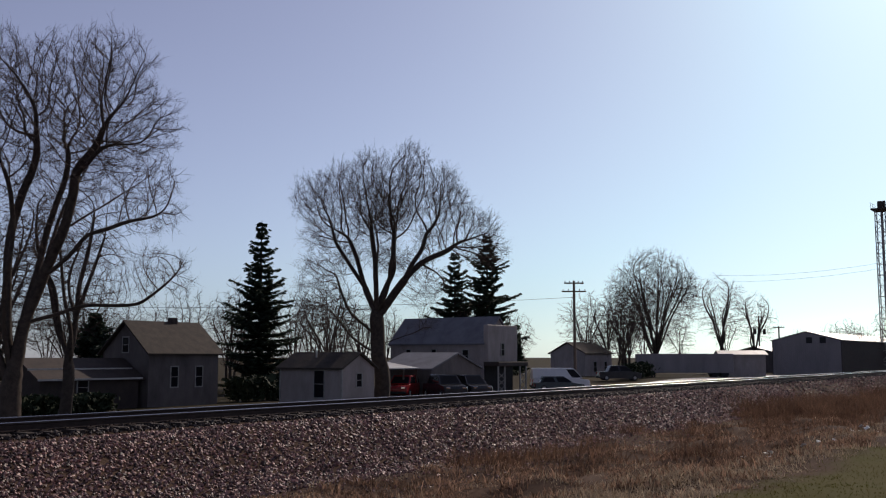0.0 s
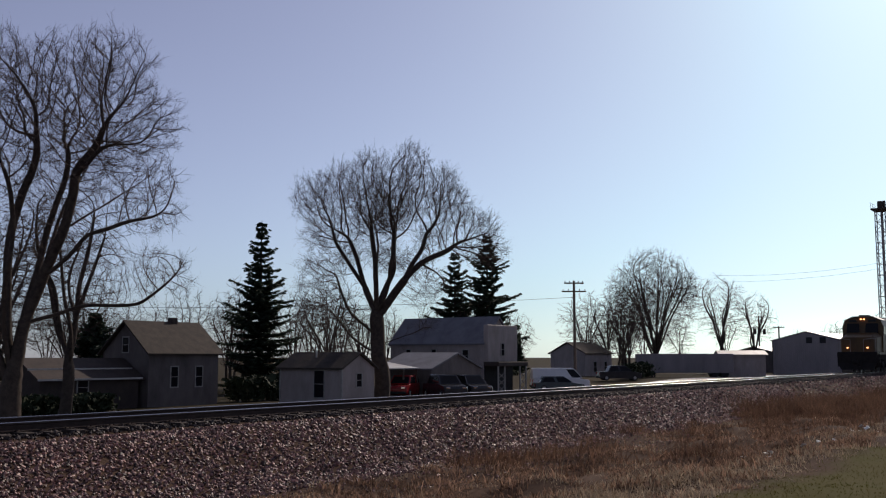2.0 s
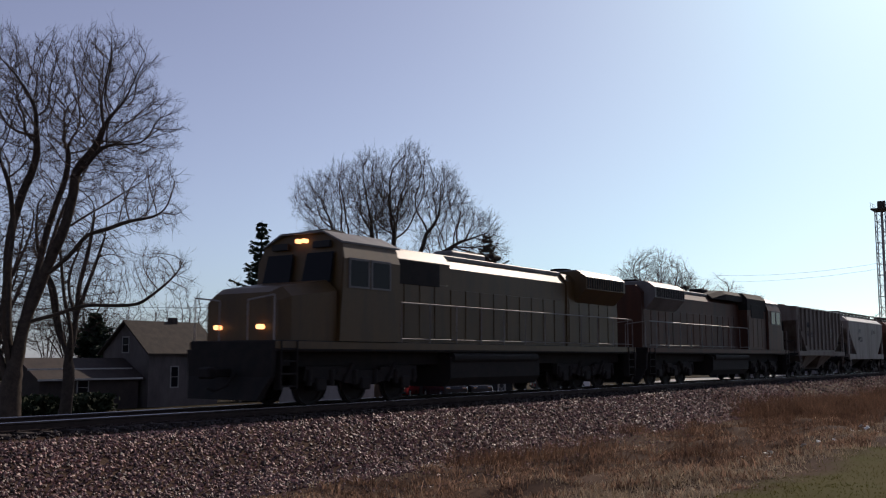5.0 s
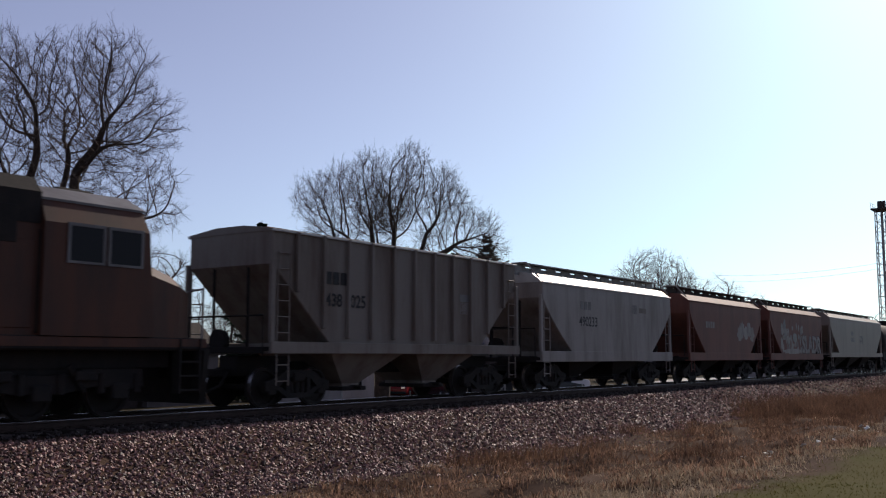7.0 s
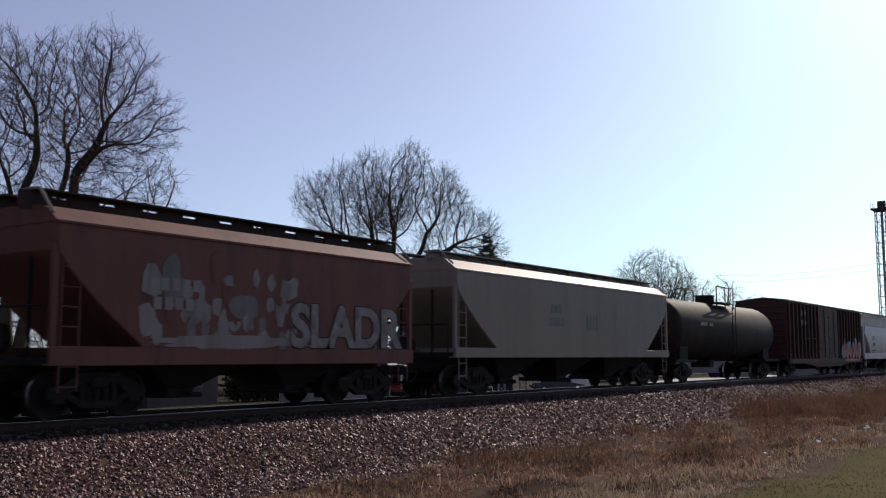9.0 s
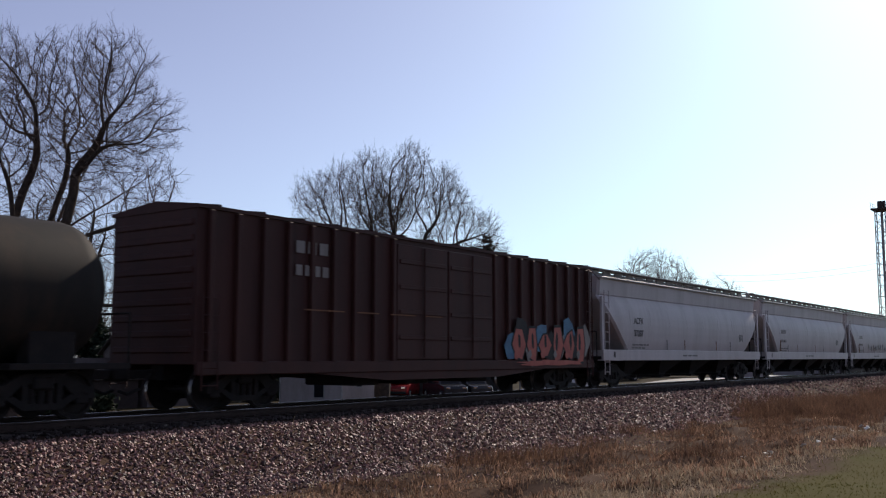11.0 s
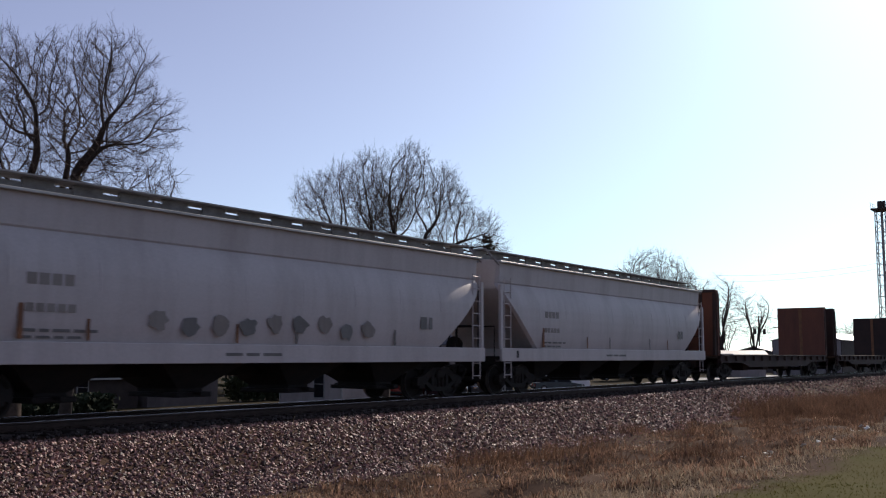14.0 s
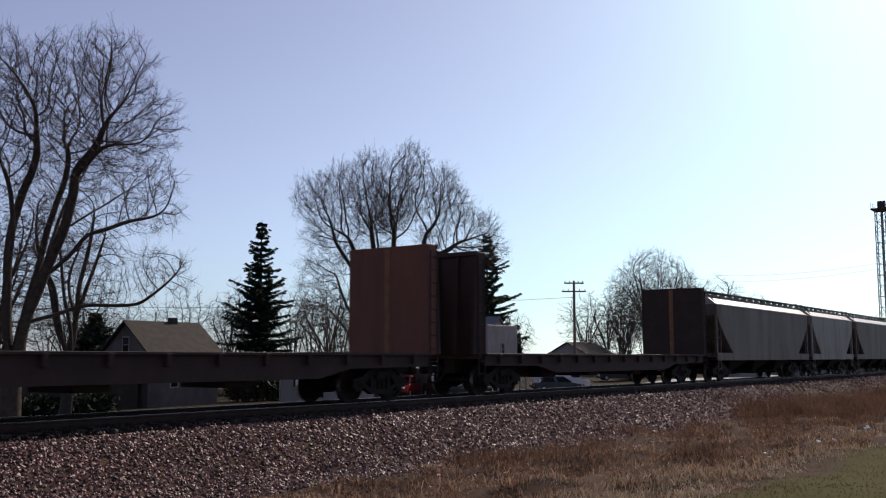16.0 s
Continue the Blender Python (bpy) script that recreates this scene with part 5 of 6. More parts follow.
def hopper(label, start, end, paint, style, top=4.27, walk_z=4.72, sill0=1.08, sill1=1.5, bays=3):
    """Covered hopper: hull with sloped ends, sills, chutes, roof walks, ladders and running gear. style: 'round', 'flat' or 'ribbed'."""
    half = (end - start) / 2
    car = thing("hopper_car", label, "freight car", ((start + end) / 2, 0, 0), group="freight train cars")
    slope = min(2.2, half * 0.36)
    if style == 'round':
        sect = [(sill1 - 0.25, 1.35), (sill1, 1.50), (1.9, 1.565), (2.3, 1.605), (2.6, 1.61), (2.85, 1.59), (3.05, 1.555), (3.25, 1.50), (3.42, 1.43), (3.54, 1.36), (3.60, 1.33), (3.64, 1.36), (top, 1.41)]
    elif style == 'flat':
        sect = [(sill1 - 0.25, 1.45), (sill1, 1.572), (3.2, 1.572), (top - 0.3, 1.565), (top - 0.26, 1.555)]
    else:
        sect = [(sill1 - 0.2, 1.44), (sill1, 1.46), (2.5, 1.46), (top, 1.46)]
    zc = sill1 + (top - sill1) * 0.70     # above this the ends stand upright
    def hl(z):
        t = min(1.0, max(0.0, (zc - z) / (zc - sill1)))
        return half - 0.08 - slope * (t ** 1.25 if style != 'ribbed' else t)
    zs = sorted({z for z, _ in sect} | {sill1 + (zc - sill1) * k / 6 for k in range(7)})
    hw = lambda z: float(np.interp(z, [a for a, _ in sect], [b for _, b in sect]))
    rings = []
    for z in zs:
        a, b = hl(z), hw(z)
        c = 0.10 if style == 'round' else 0.03
        rings.append([(-a, -b + c, z), (-a + c, -b, z), (a - c, -b, z), (a, -b + c, z), (a, b - c, z), (a - c, b, z), (-a + c, b, z), (-a, b - c, z)])
    bm = bmesh.new()
    loft(bm, rings)
    hull = part("hull", bm, paint, car, smooth=True)
    hull.data.set_sharp_from_angle(angle=radians(25))
    # roof
    bm = bmesh.new()
    if style == 'flat':
        rp = [(-1.555, top - 0.26), (-1.15, top + 0.06), (-0.5, top + 0.14), (0.5, top + 0.14), (1.15, top + 0.06), (1.555, top - 0.26)]
    else:
        e = 1.46 if style == 'round' else 1.52
        rp = [(-e, top), (-e, top + 0.05), (-0.5, top + 0.18), (0.5, top + 0.18), (e, top + 0.05), (e, top)]
    prism(bm, rp, -half + 0.06, half - 0.06)
    # paler tin on grey flat-sided cars puts the sunlit roof strip into the colour
    part("roof", bm, M["tin"] if style == 'flat' and paint in (M["old_grey"], M["cnw_grey"]) else paint, car, "gently sloped steel roof")
    # gutter lip along the eave; pale tin paints in the sun's glint
    for s in (-1, 1):
        bm = bmesh.new()
        y = s * (1.565 if style == 'flat' else 1.49)
        z = top - 0.3 if style == 'flat' else top - 0.02
        box(bm, -half + 0.05, half - 0.05, y - 0.035, y + 0.035, z, z + 0.06, 0.008)
        part("eave_angle", bm, M["tin"] if paint is not M["oxide"] else paint, car, "thin eave strip")
    # end slope posts, platforms and sills
    for s in (-1, 1):
        bm = bmesh.new()
        box(bm, -half, half, s * 1.53 - 0.05, s * 1.53 + 0.05, sill0, sill1, 0.012)
        box(bm, -half, half, s * 1.45 - 0.12, s * 1.45 + 0.12, sill0, sill0 + 0.05)
        part("side_sill", bm, paint, car, "pale side sill")
        for k in (-1, 1):
            bm = bmesh.new()
            box(bm, k * (half - 0.08) - 0.07, k * (half - 0.08) + 0.07, s * 1.49 - 0.05, s * 1.49 + 0.05, sill1, zc + 0.1, 0.01)
            part("corner_post", bm, paint, car)
            ladder(car, k * (half - 0.42), s * 1.53, 0.55, top - 0.5, 0.4, material=paint)
    for k in (-1, 1):
        bm = bmesh.new()
        box(bm, k * (half - 0.9), k * half, -1.5, 1.5, sill0, sill0 + 0.16, 0.01)
        box(bm, k * (half - 1.9), k * (half - 0.1), -0.32, 0.32, 0.75, 1.25, 0.02)
        part("end_platform", bm, M["gear"], car)
        bm = bmesh.new()
        for y in (-0.6, 0.6):
            tube(bm, (k * (half - 0.15), y, sill0 + .1), (k * (half - 0.15), y, zc), 0.05, None, 4)
        path_tube(bm, [(k * (half + 0.02), -1.3, 1.25), (k * (half + 0.02), -1.3, 2.2), (k * (half + 0.02), 1.3, 2.2), (k * (half + 0.02), 1.3, 1.25)], 0.022, 4)
        tube(bm, (k * (half - 0.2), 0.35, 1.6), (k * (half - 0.05), 0.35, 1.6), 0.3, None, 10)
        part("end_gear", bm, M["gear"], car, "hand brake wheel and end railing")
    # discharge chutes
    inner = half - slope
    for i in range(bays):
        c = -inner + (2 * inner) * (i + 0.5) / bays
        w = inner / bays * 0.86
        bm = bmesh.new()
        loft(bm, [[(c - w, -1.36, sill1 - 0.22), (c + w, -1.36, sill1 - 0.22), (c + w, 1.36, sill1 - 0.22), (c - w, 1.36, sill1 - 0.22)],
                  [(c - 0.35, -0.7, 0.52), (c + 0.35, -0.7, 0.52), (c + 0.35, 0.7, 0.52), (c - 0.35, 0.7, 0.52)],
                  [(c - 0.35, -0.7, 0.36), (c + 0.35, -0.7, 0.36), (c + 0.35, 0.7, 0.36), (c - 0.35, 0.7, 0.36)]])
        part("chute", bm, M["gear"] if style != 'ribbed' else paint, car, "discharge chute")
        bm = bmesh.new()
        box(bm, c - 0.5, c + 0.5, -0.85, 0.85, 0.33, 0.44, 0.02)
        tube(bm, (c, -1.1, 0.42), (c, 1.1, 0.42), 0.05, None, 6)
        part("gate", bm, M["gear"], car)
    bm = bmesh.new()
    tube(bm, (-inner, 0.5, 0.95), (inner, 0.5, 0.95), 0.04, None, 5)
    box(bm, -inner, inner, -0.16, 0.16, 0.78, 1.1)
    part("centre_sill", bm, M["gear"], car)
    # roof walk and hatches
    if style != 'ribbed':
        for s in (-1, 1):
            bm = bmesh.new()
            box(bm, -half + 0.05, half - 0.05, s * 0.62 - 0.3, s * 0.62 + 0.3, walk_z - 0.035, walk_z)
            n = int(half * 2 / 1.1)
            for i in range(n + 1):
                x = -half + 0.15 + (2 * half - 0.3) * i / n
                box(bm, x - 0.36, x + 0.36, s * 0.62 - 0.02, s * 0.62 + 0.02, top + 0.02, walk_z - 0.03)
            box(bm, -half + 0.1, half - 0.1, s * 0.6 - 0.02, s * 0.6 + 0.02, top + 0.03, walk_z - 0.13)
            part("running_board", bm, M["flat_brown"] if paint is M["oxide"] else M["walkway"], car, "roof walkway on brackets")
        n = max(4, int(half * 2 / 1.9))
        for i in range(n):
            x = -half + 0.9 + (2 * half - 1.8) * (i + 0.5) / n
            bm = bmesh.new()
            box(bm, x - 0.75, x + 0.75, -0.27, 0.27, top + 0.1, top + 0.36, 0.05)
            part("hatch", bm, paint, car)
        for k in (-1, 1):
            bm = bmesh.new()
            path_tube(bm, [(k * (half - 0.03), -1.45, top - 0.1), (k * (half - 0.03), -0.95, walk_z), (k * (half - 0.03), -0.35, walk_z)], 0.03, 5)
            part("grab_rail", bm, M["white"], car)
    else:
        n = 11
        for s in (-1, 1):
            for i in range(n):
                x = -half + 0.9 + (2 * half - 1.8) * i / (n - 1)
                z0 = sill1 if abs(x) < half - slope else sill1 + (zc - sill1) * (1 - (half - 0.08 - abs(x)) / slope)
                bm = bmesh.new()
                box(bm, x - 0.05, x + 0.05, s * 1.46 - 0.01 if s > 0 else -1.57, 1.57 if s > 0 else -1.45, max(sill1, z0 + 0.1), top + 0.03, 0.015)
                part("rib", bm, paint, car)
        for i in range(4):
            x = -half + 1.4 + (2 * half - 2.8) * i / 3
            bm = bmesh.new()
            box(bm, x - 0.4, x + 0.4, -0.35, 0.35, top + 0.16, top + 0.28, 0.04)
            part("hatch", bm, M["rust"], car)
    sets = running_gear(car, half + 0.32, 2.05 if half > 6 else 1.75)
    ROLLING.append((car, (start + end) / 2, sets))
    return car, half


def bars(parent, x, y, z, widths, h, gap, material, name="marking"):
    """A row of plain bars standing in for small writing."""
    bm = bmesh.new()
    for w in widths:
        box(bm, x, x + w, y - 0.006, y, z, z + h)
        x += w + gap
    return part(name, bm, material, parent, "illegible stencilled marking")


def blob(parent, x, z, w, h, y, material, seed, name="graffiti", tips=11):
    """An uneven painted shape, a few millimetres proud of the side."""
    rnd = random.Random(seed)
    bm = bmesh.new()
    ring = []
    for i in range(tips * 2):
        a = 6.28318 * i / (tips * 2)
        r = rnd.uniform(0.62, 1.05)
        ring.append((x + math.cos(a) * r * w / 2, z + math.sin(a) * r * h / 2))
    loft(bm, [[(a, y, b) for a, b in ring], [(a, y - 0.0015, b) for a, b in ring]])
    return part(name, bm, material, parent, "spray-painted patch")


def locomotive(label, start, end, flip, body, roof, nose_first):
    """Six-axle diesel: wide cab and nose, narrow hood, flared radiator, walkways, tank and trucks. Built nose towards -x."""
    half = (end - start) / 2
    car = thing("locomotive", label, "locomotive", ((start + end) / 2, 0, 0), 180 if flip else 0, group="locomotives")
    h = half
    def add(name, f, m, lab="", sm=False):
        bm = bmesh.new()
        f(bm)
        return part(name, bm, m, car, lab, sm)
    add("underframe", lambda b: (box(b, -h + 0.3, h - 0.3, -1.5, 1.5, 1.35, 1.62, 0.03), box(b, -h + 0.9, h - 0.9, -1.0, 1.0, 1.0, 1.36)), M["gear"], "dark frame")
    add("sill_stripe", lambda b: (box(b, -h + 0.3, h - 0.3, -1.515, -1.502, 1.42, 1.6), box(b, -h + 0.3, h - 0.3, 1.502, 1.515, 1.42, 1.6)), body if nose_first else M["orange"])
    add("fuel_tank", lambda b: prism(b, [(-1.25, 0.35), (1.25, 0.35), (1.45, 0.6), (1.45, 1.2), (1.2, 1.34), (-1.2, 1.34), (-1.45, 1.2), (-1.45, 0.6)], -2.9, 2.4), M["gear"], "large fuel tank")
    for y in (-1.42, 1.42):
        add("air_tank", lambda b: tube(b, (-2.8, y, 1.2), (2.2, y, 1.2), 0.14, None, 10), M["gear"])
    # cab with faceted roof
    c0, c1 = (-h + 2.5, -h + 5.0) if nose_first else (-h + 1.75, -h + 4.3)
    sect = [(-1.56, 1.62), (1.56, 1.62), (1.56, 3.75), (1.40, 4.2), (0.75, 4.48), (-0.75, 4.48), (-1.40, 4.2), (-1.56, 3.75)]
    add("cab", lambda b: loft(b, [[(c0 + (0.0 if z < 3.0 else 0.22 * (z - 3.0)), y, z) for y, z in sect], [(c1, y, z) for y, z in sect]]), body)
    add("cab_roof", lambda b: (prism(b, [(-1.43, 4.17), (-0.75, 4.49), (0.75, 4.49), (1.43, 4.17), (1.43, 4.22), (0.76, 4.54), (-0.76, 4.54), (-1.43, 4.22)], c0 + 0.2, c1 + 0.15)), roof, "grey cab roof")
    nose = [(-1.45, 1.62), (1.45, 1.62), (1.45, 2.9), (1.1, 3.2), (-1.1, 3.2), (-1.45, 2.9)]
    add("nose", lambda b: loft(b, [[(-h + 0.62, y * 0.86, 1.62 + (z - 1.62) * 0.74) for y, z in nose], [(-h + 0.95, y * 0.95, 1.62 + (z - 1.62) * 0.84) for y, z in nose], [(c0 + 0.02, y, z) for y, z in nose]]), body)
    # windshield, side windows
    for y in (-0.72, 0.72):
        win = add("windshield", lambda b: loft(b, [[(c0 + 0.04, y - 0.5, 3.15), (c0 + 0.04, y + 0.5, 3.15), (c0 + 0.2, y + 0.46, 3.95), (c0 + 0.2, y - 0.46, 3.95)],
                                                   [(c0 - 0.02, y - 0.5, 3.15), (c0 - 0.02, y + 0.5, 3.15), (c0 + 0.15, y + 0.46, 3.95), (c0 + 0.15, y - 0.46, 3.95)]]), M["pane"])
    for s in (-1, 1):
        for x in (c0 + 0.75, c0 + 1.65):
            w = add("cab_window", lambda b: box(b, x - 0.36, x + 0.36, s * 1.562 - 0.012, s * 1.562 + 0.012, 3.05, 3.72, 0.004), M["pane"], "dark side window")
            bm = bmesh.new()
            for q in ((x - .42, x - .36, 3.0, 3.78), (x + .36, x + .42, 3.0, 3.78), (x - .36, x + .36, 3.72, 3.78), (x - .36, x + .36, 3.0, 3.05)):
                box(bm, q[0], q[1], s * 1.565 - 0.02, s * 1.565 + 0.02, q[2], q[3])
            part("frame", bm, M["locogrey"], w)
        add("cab_door", lambda b: box(b, c1 - 0.02, c1 + 0.04, s * 1.15 - 0.3, s * 1.15 + 0.3, 1.66, 3.6, 0.01), M["gear"], "cab door")
    # hood
    hoods = ((c1, c1 + 3.2, 1.02 if nose_first else 1.42, 4.32, "equipment_hood"), (c1 + 3.2, h - 5.2, 0.95, 4.22, "engine_hood"), (h - 5.2, h - 0.9, 1.0, 4.3, "radiator_hood"))
    for x0, x1, w, zt, nm in hoods:
        p = [(-w, 1.62), (w, 1.62), (w, zt - 0.3), (w - 0.25, zt), (-w + 0.25, zt), (-w, zt - 0.3)]
        hood = add(nm, lambda b: prism(b, p, x0, x1 - 0.012), body)
        n = int((x1 - x0) / 0.8)
        for s in (-1, 1):
            for i in range(n):
                x = x0 + 0.12 + (x1 - x0 - 0.2) * i / n
                bm = bmesh.new()
                box(bm, x, x + (x1 - x0) / n - 0.1, s * (w + 0.005) - 0.018, s * (w + 0.005) + 0.018, 1.75, zt - 0.95, 0.01)
                door = part("hood_door", bm, body, hood)
    add("flared_radiator", lambda b: prism(b, [(-0.98, 3.2), (0.98, 3.2), (1.5, 3.75), (1.5, 4.2), (1.2, 4.42), (-1.2, 4.42), (-1.5, 4.2), (-1.5, 3.75)], h - 4.6, h - 1.2), body if nose_first else M["locogrey"])
    for s in (-1, 1):
        bm = bmesh.new()
        for i in range(16):
            x = h - 4.5 + i * 0.2
            box(bm, x, x + 0.1, s * 1.505 - 0.015, s * 1.505 + 0.015, 3.78, 4.16)
        part("radiator_grille", bm, M["gear"], car, "dark louvred radiator intake")
        add("blower_grille", lambda b: box(b, c1 + 0.5, c1 + 2.6, s * (hoods[0][2] + 0.01) - 0.03, s * (hoods[0][2] + 0.01) + 0.03, 3.3, 4.0, 0.01), M["gear"], "dark intake grille")
    add("roof_band", lambda b: (box(b, c1 + 0.1, h - 5.2, -0.72, 0.72, 4.2, 4.36, 0.03), box(b, c1 + 4.2, c1 + 6.2, -0.4, 0.4, 4.3, 4.62, 0.06), box(b, h - 4.4, h - 1.4, -1.0, 1.0, 4.4, 4.5, 0.03)), roof, "grey roof housings")
    for x in (h - 3.8, h - 2.9, h - 2.0):
        add("fan", lambda b: tube(b, (x, 0, 4.48), (x, 0, 4.6), 0.4, None, 14), M["gear"], "round roof fan")
    if not nose_first:
        add("hood_top", lambda b: prism(b, [(-1.44, 3.7), (-1.44, 4.3), (-1.17, 4.6), (1.17, 4.6), (1.44, 4.3), (1.44, 3.7)], c1 + 0.02, c1 + 3.19), M["gear"], "sooty dark hood top")
        add("brake_housing", lambda b: loft(b, [[(x, -w, 4.1), (x, w, 4.1), (x, w, z - 0.2), (x, w - 0.25, z), (x, -w + 0.25, z), (x, -w, z - 0.2)]
                                                for x, w, z in ((c1 + 3.2, 1.2, 4.6), (c1 + 5.8, 1.2, 4.6), (c1 + 7.2, 1.0, 4.34))]), M["gear"], "dark raised braking resistor housing")
    add("exhaust_stack", lambda b: box(b, -0.4, 0.6, -0.35, 0.35, 4.3, 4.66, 0.04), M["gear"])
    add("horn", lambda b: (tube(b, (1.9, 0, 4.35), (1.9, 0, 4.62), 0.03, None, 5), tube(b, (1.5, -0.12, 4.66), (2.1, -0.12, 4.66), 0.09, 0.03, 8), tube(b, (2.3, 0.1, 4.66), (1.7, 0.1, 4.66), 0.09, 0.03, 8)), M["gear"], "air horn")
    add("antenna_dome", lambda b: box(b, c0 + 0.7, c0 + 1.6, -0.4, 0.4, 4.54, 4.66, 0.05), M["gear"])
    # walkway rails with posts, end rails and steps
    for s in (-1, 1):
        bm = bmesh.new()
        r0 = c1 + (0.2 if nose_first else 3.3)
        pts = [(r0, s * 1.47, 2.72), (h - 0.6, s * 1.47, 2.72)]
        path_tube(bm, pts, 0.022, 5)
        path_tube(bm, [(r0, s * 1.47, 1.72), (h - 0.6, s * 1.47, 1.72)], 0.014, 4)
        x = r0
        while x < h - 0.5:
            tube(bm, (x, s * 1.47, 1.62), (x, s * 1.47, 2.72), 0.02, None, 4)
            x += 1.35
        part("handrail", bm, M["white"] if nose_first else M["walkway"], car, "tubular walkway handrail")
        for k in (-1, 1):
            bm = bmesh.new()
            for i in range(4):
                box(bm, k * (h - 0.75) - 0.25, k * (h - 0.75) + 0.25, s * 1.42 - 0.1, s * 1.42 + 0.1, 0.5 + i * 0.3, 0.54 + i * 0.3)
            box(bm, k * (h - 0.48) - 0.02, k * (h - 0.48) + 0.02, s * 1.42 - 0.12, s * 1.42 + 0.12, 0.45, 1.6)
            box(bm, k * (h - 1.02) - 0.02, k * (h - 1.02) + 0.02, s * 1.42 - 0.12, s * 1.42 + 0.12, 0.45, 1.6)
            part("steps", bm, M["gear"], car)
            bm = bmesh.new()
            path_tube(bm, [(k * (h - 0.35), s * 1.4, 1.6), (k * (h - 0.35), s * 1.4, 2.7), (k * (h - 0.35), s * 0.5, 2.6), (k * (h - 0.35), s * 0.5, 1.6)], 0.022, 5)
            part("end_rail", bm, M["white"], car)
    for k in (-1, 1):
        bm = bmesh.new()
        loft(bm, [[(k * (h - 0.35), -1.5, 1.4), (k * (h - 0.35), 1.5, 1.4), (k * (h - 0.2), 1.5, 1.4), (k * (h - 0.2), -1.5, 1.4)],
                  [(k * (h - 0.35), -1.45, 0.75), (k * (h - 0.35), 1.45, 0.75), (k * (h - 0.22), 1.45, 0.75), (k * (h - 0.22), -1.45, 0.75)],
                  [(k * (h - 0.2), -1.2, 0.2), (k * (h - 0.2), 1.2, 0.2), (k * h, 1.2, 0.2), (k * h, -1.2, 0.2)]])
        part("pilot", bm, M["gear"], car, "dark snowplough pilot")
        piece("coupler", SHARED["coupler"], car, (k * h, 0, 0), (0, 0, 0 if k > 0 else math.pi))
    if nose_first:
        for y, z, x, r in ((-0.12, 4.3, c0 + 0.2, 0.06), (0.12, 4.3, c0 + 0.2, 0.06), (-0.75, 1.95, -h + 0.5, 0.06), (0.75, 1.95, -h + 0.5, 0.06)):
            add("headlight", lambda b: tube(b, (x - 0.06, y, z), (x + 0.2, y, z), r, None, 12), M["lamp"], "glowing warm headlight")
    for y in (-0.75, 0.75):
        add("number_board", lambda b: box(b, c0 + 0.14, c0 + 0.24, y - 0.3, y + 0.3, 4.08, 4.26, 0.01), M["black"])
    sets = []
    for x in (-h + 4.0, h - 4.0):
        t = piece("truck", SHARED["loco_truck"], car, (x, 0, 0), label="dark six-wheel power truck")
        for dx in (-1.75, 0, 1.75):
            sets.append(piece("wheelset", SHARED["loco_wheelset"], t, (dx, 0, 0.52)))
    ROLLING.append((car, (start + end) / 2, sets))
    return car, half


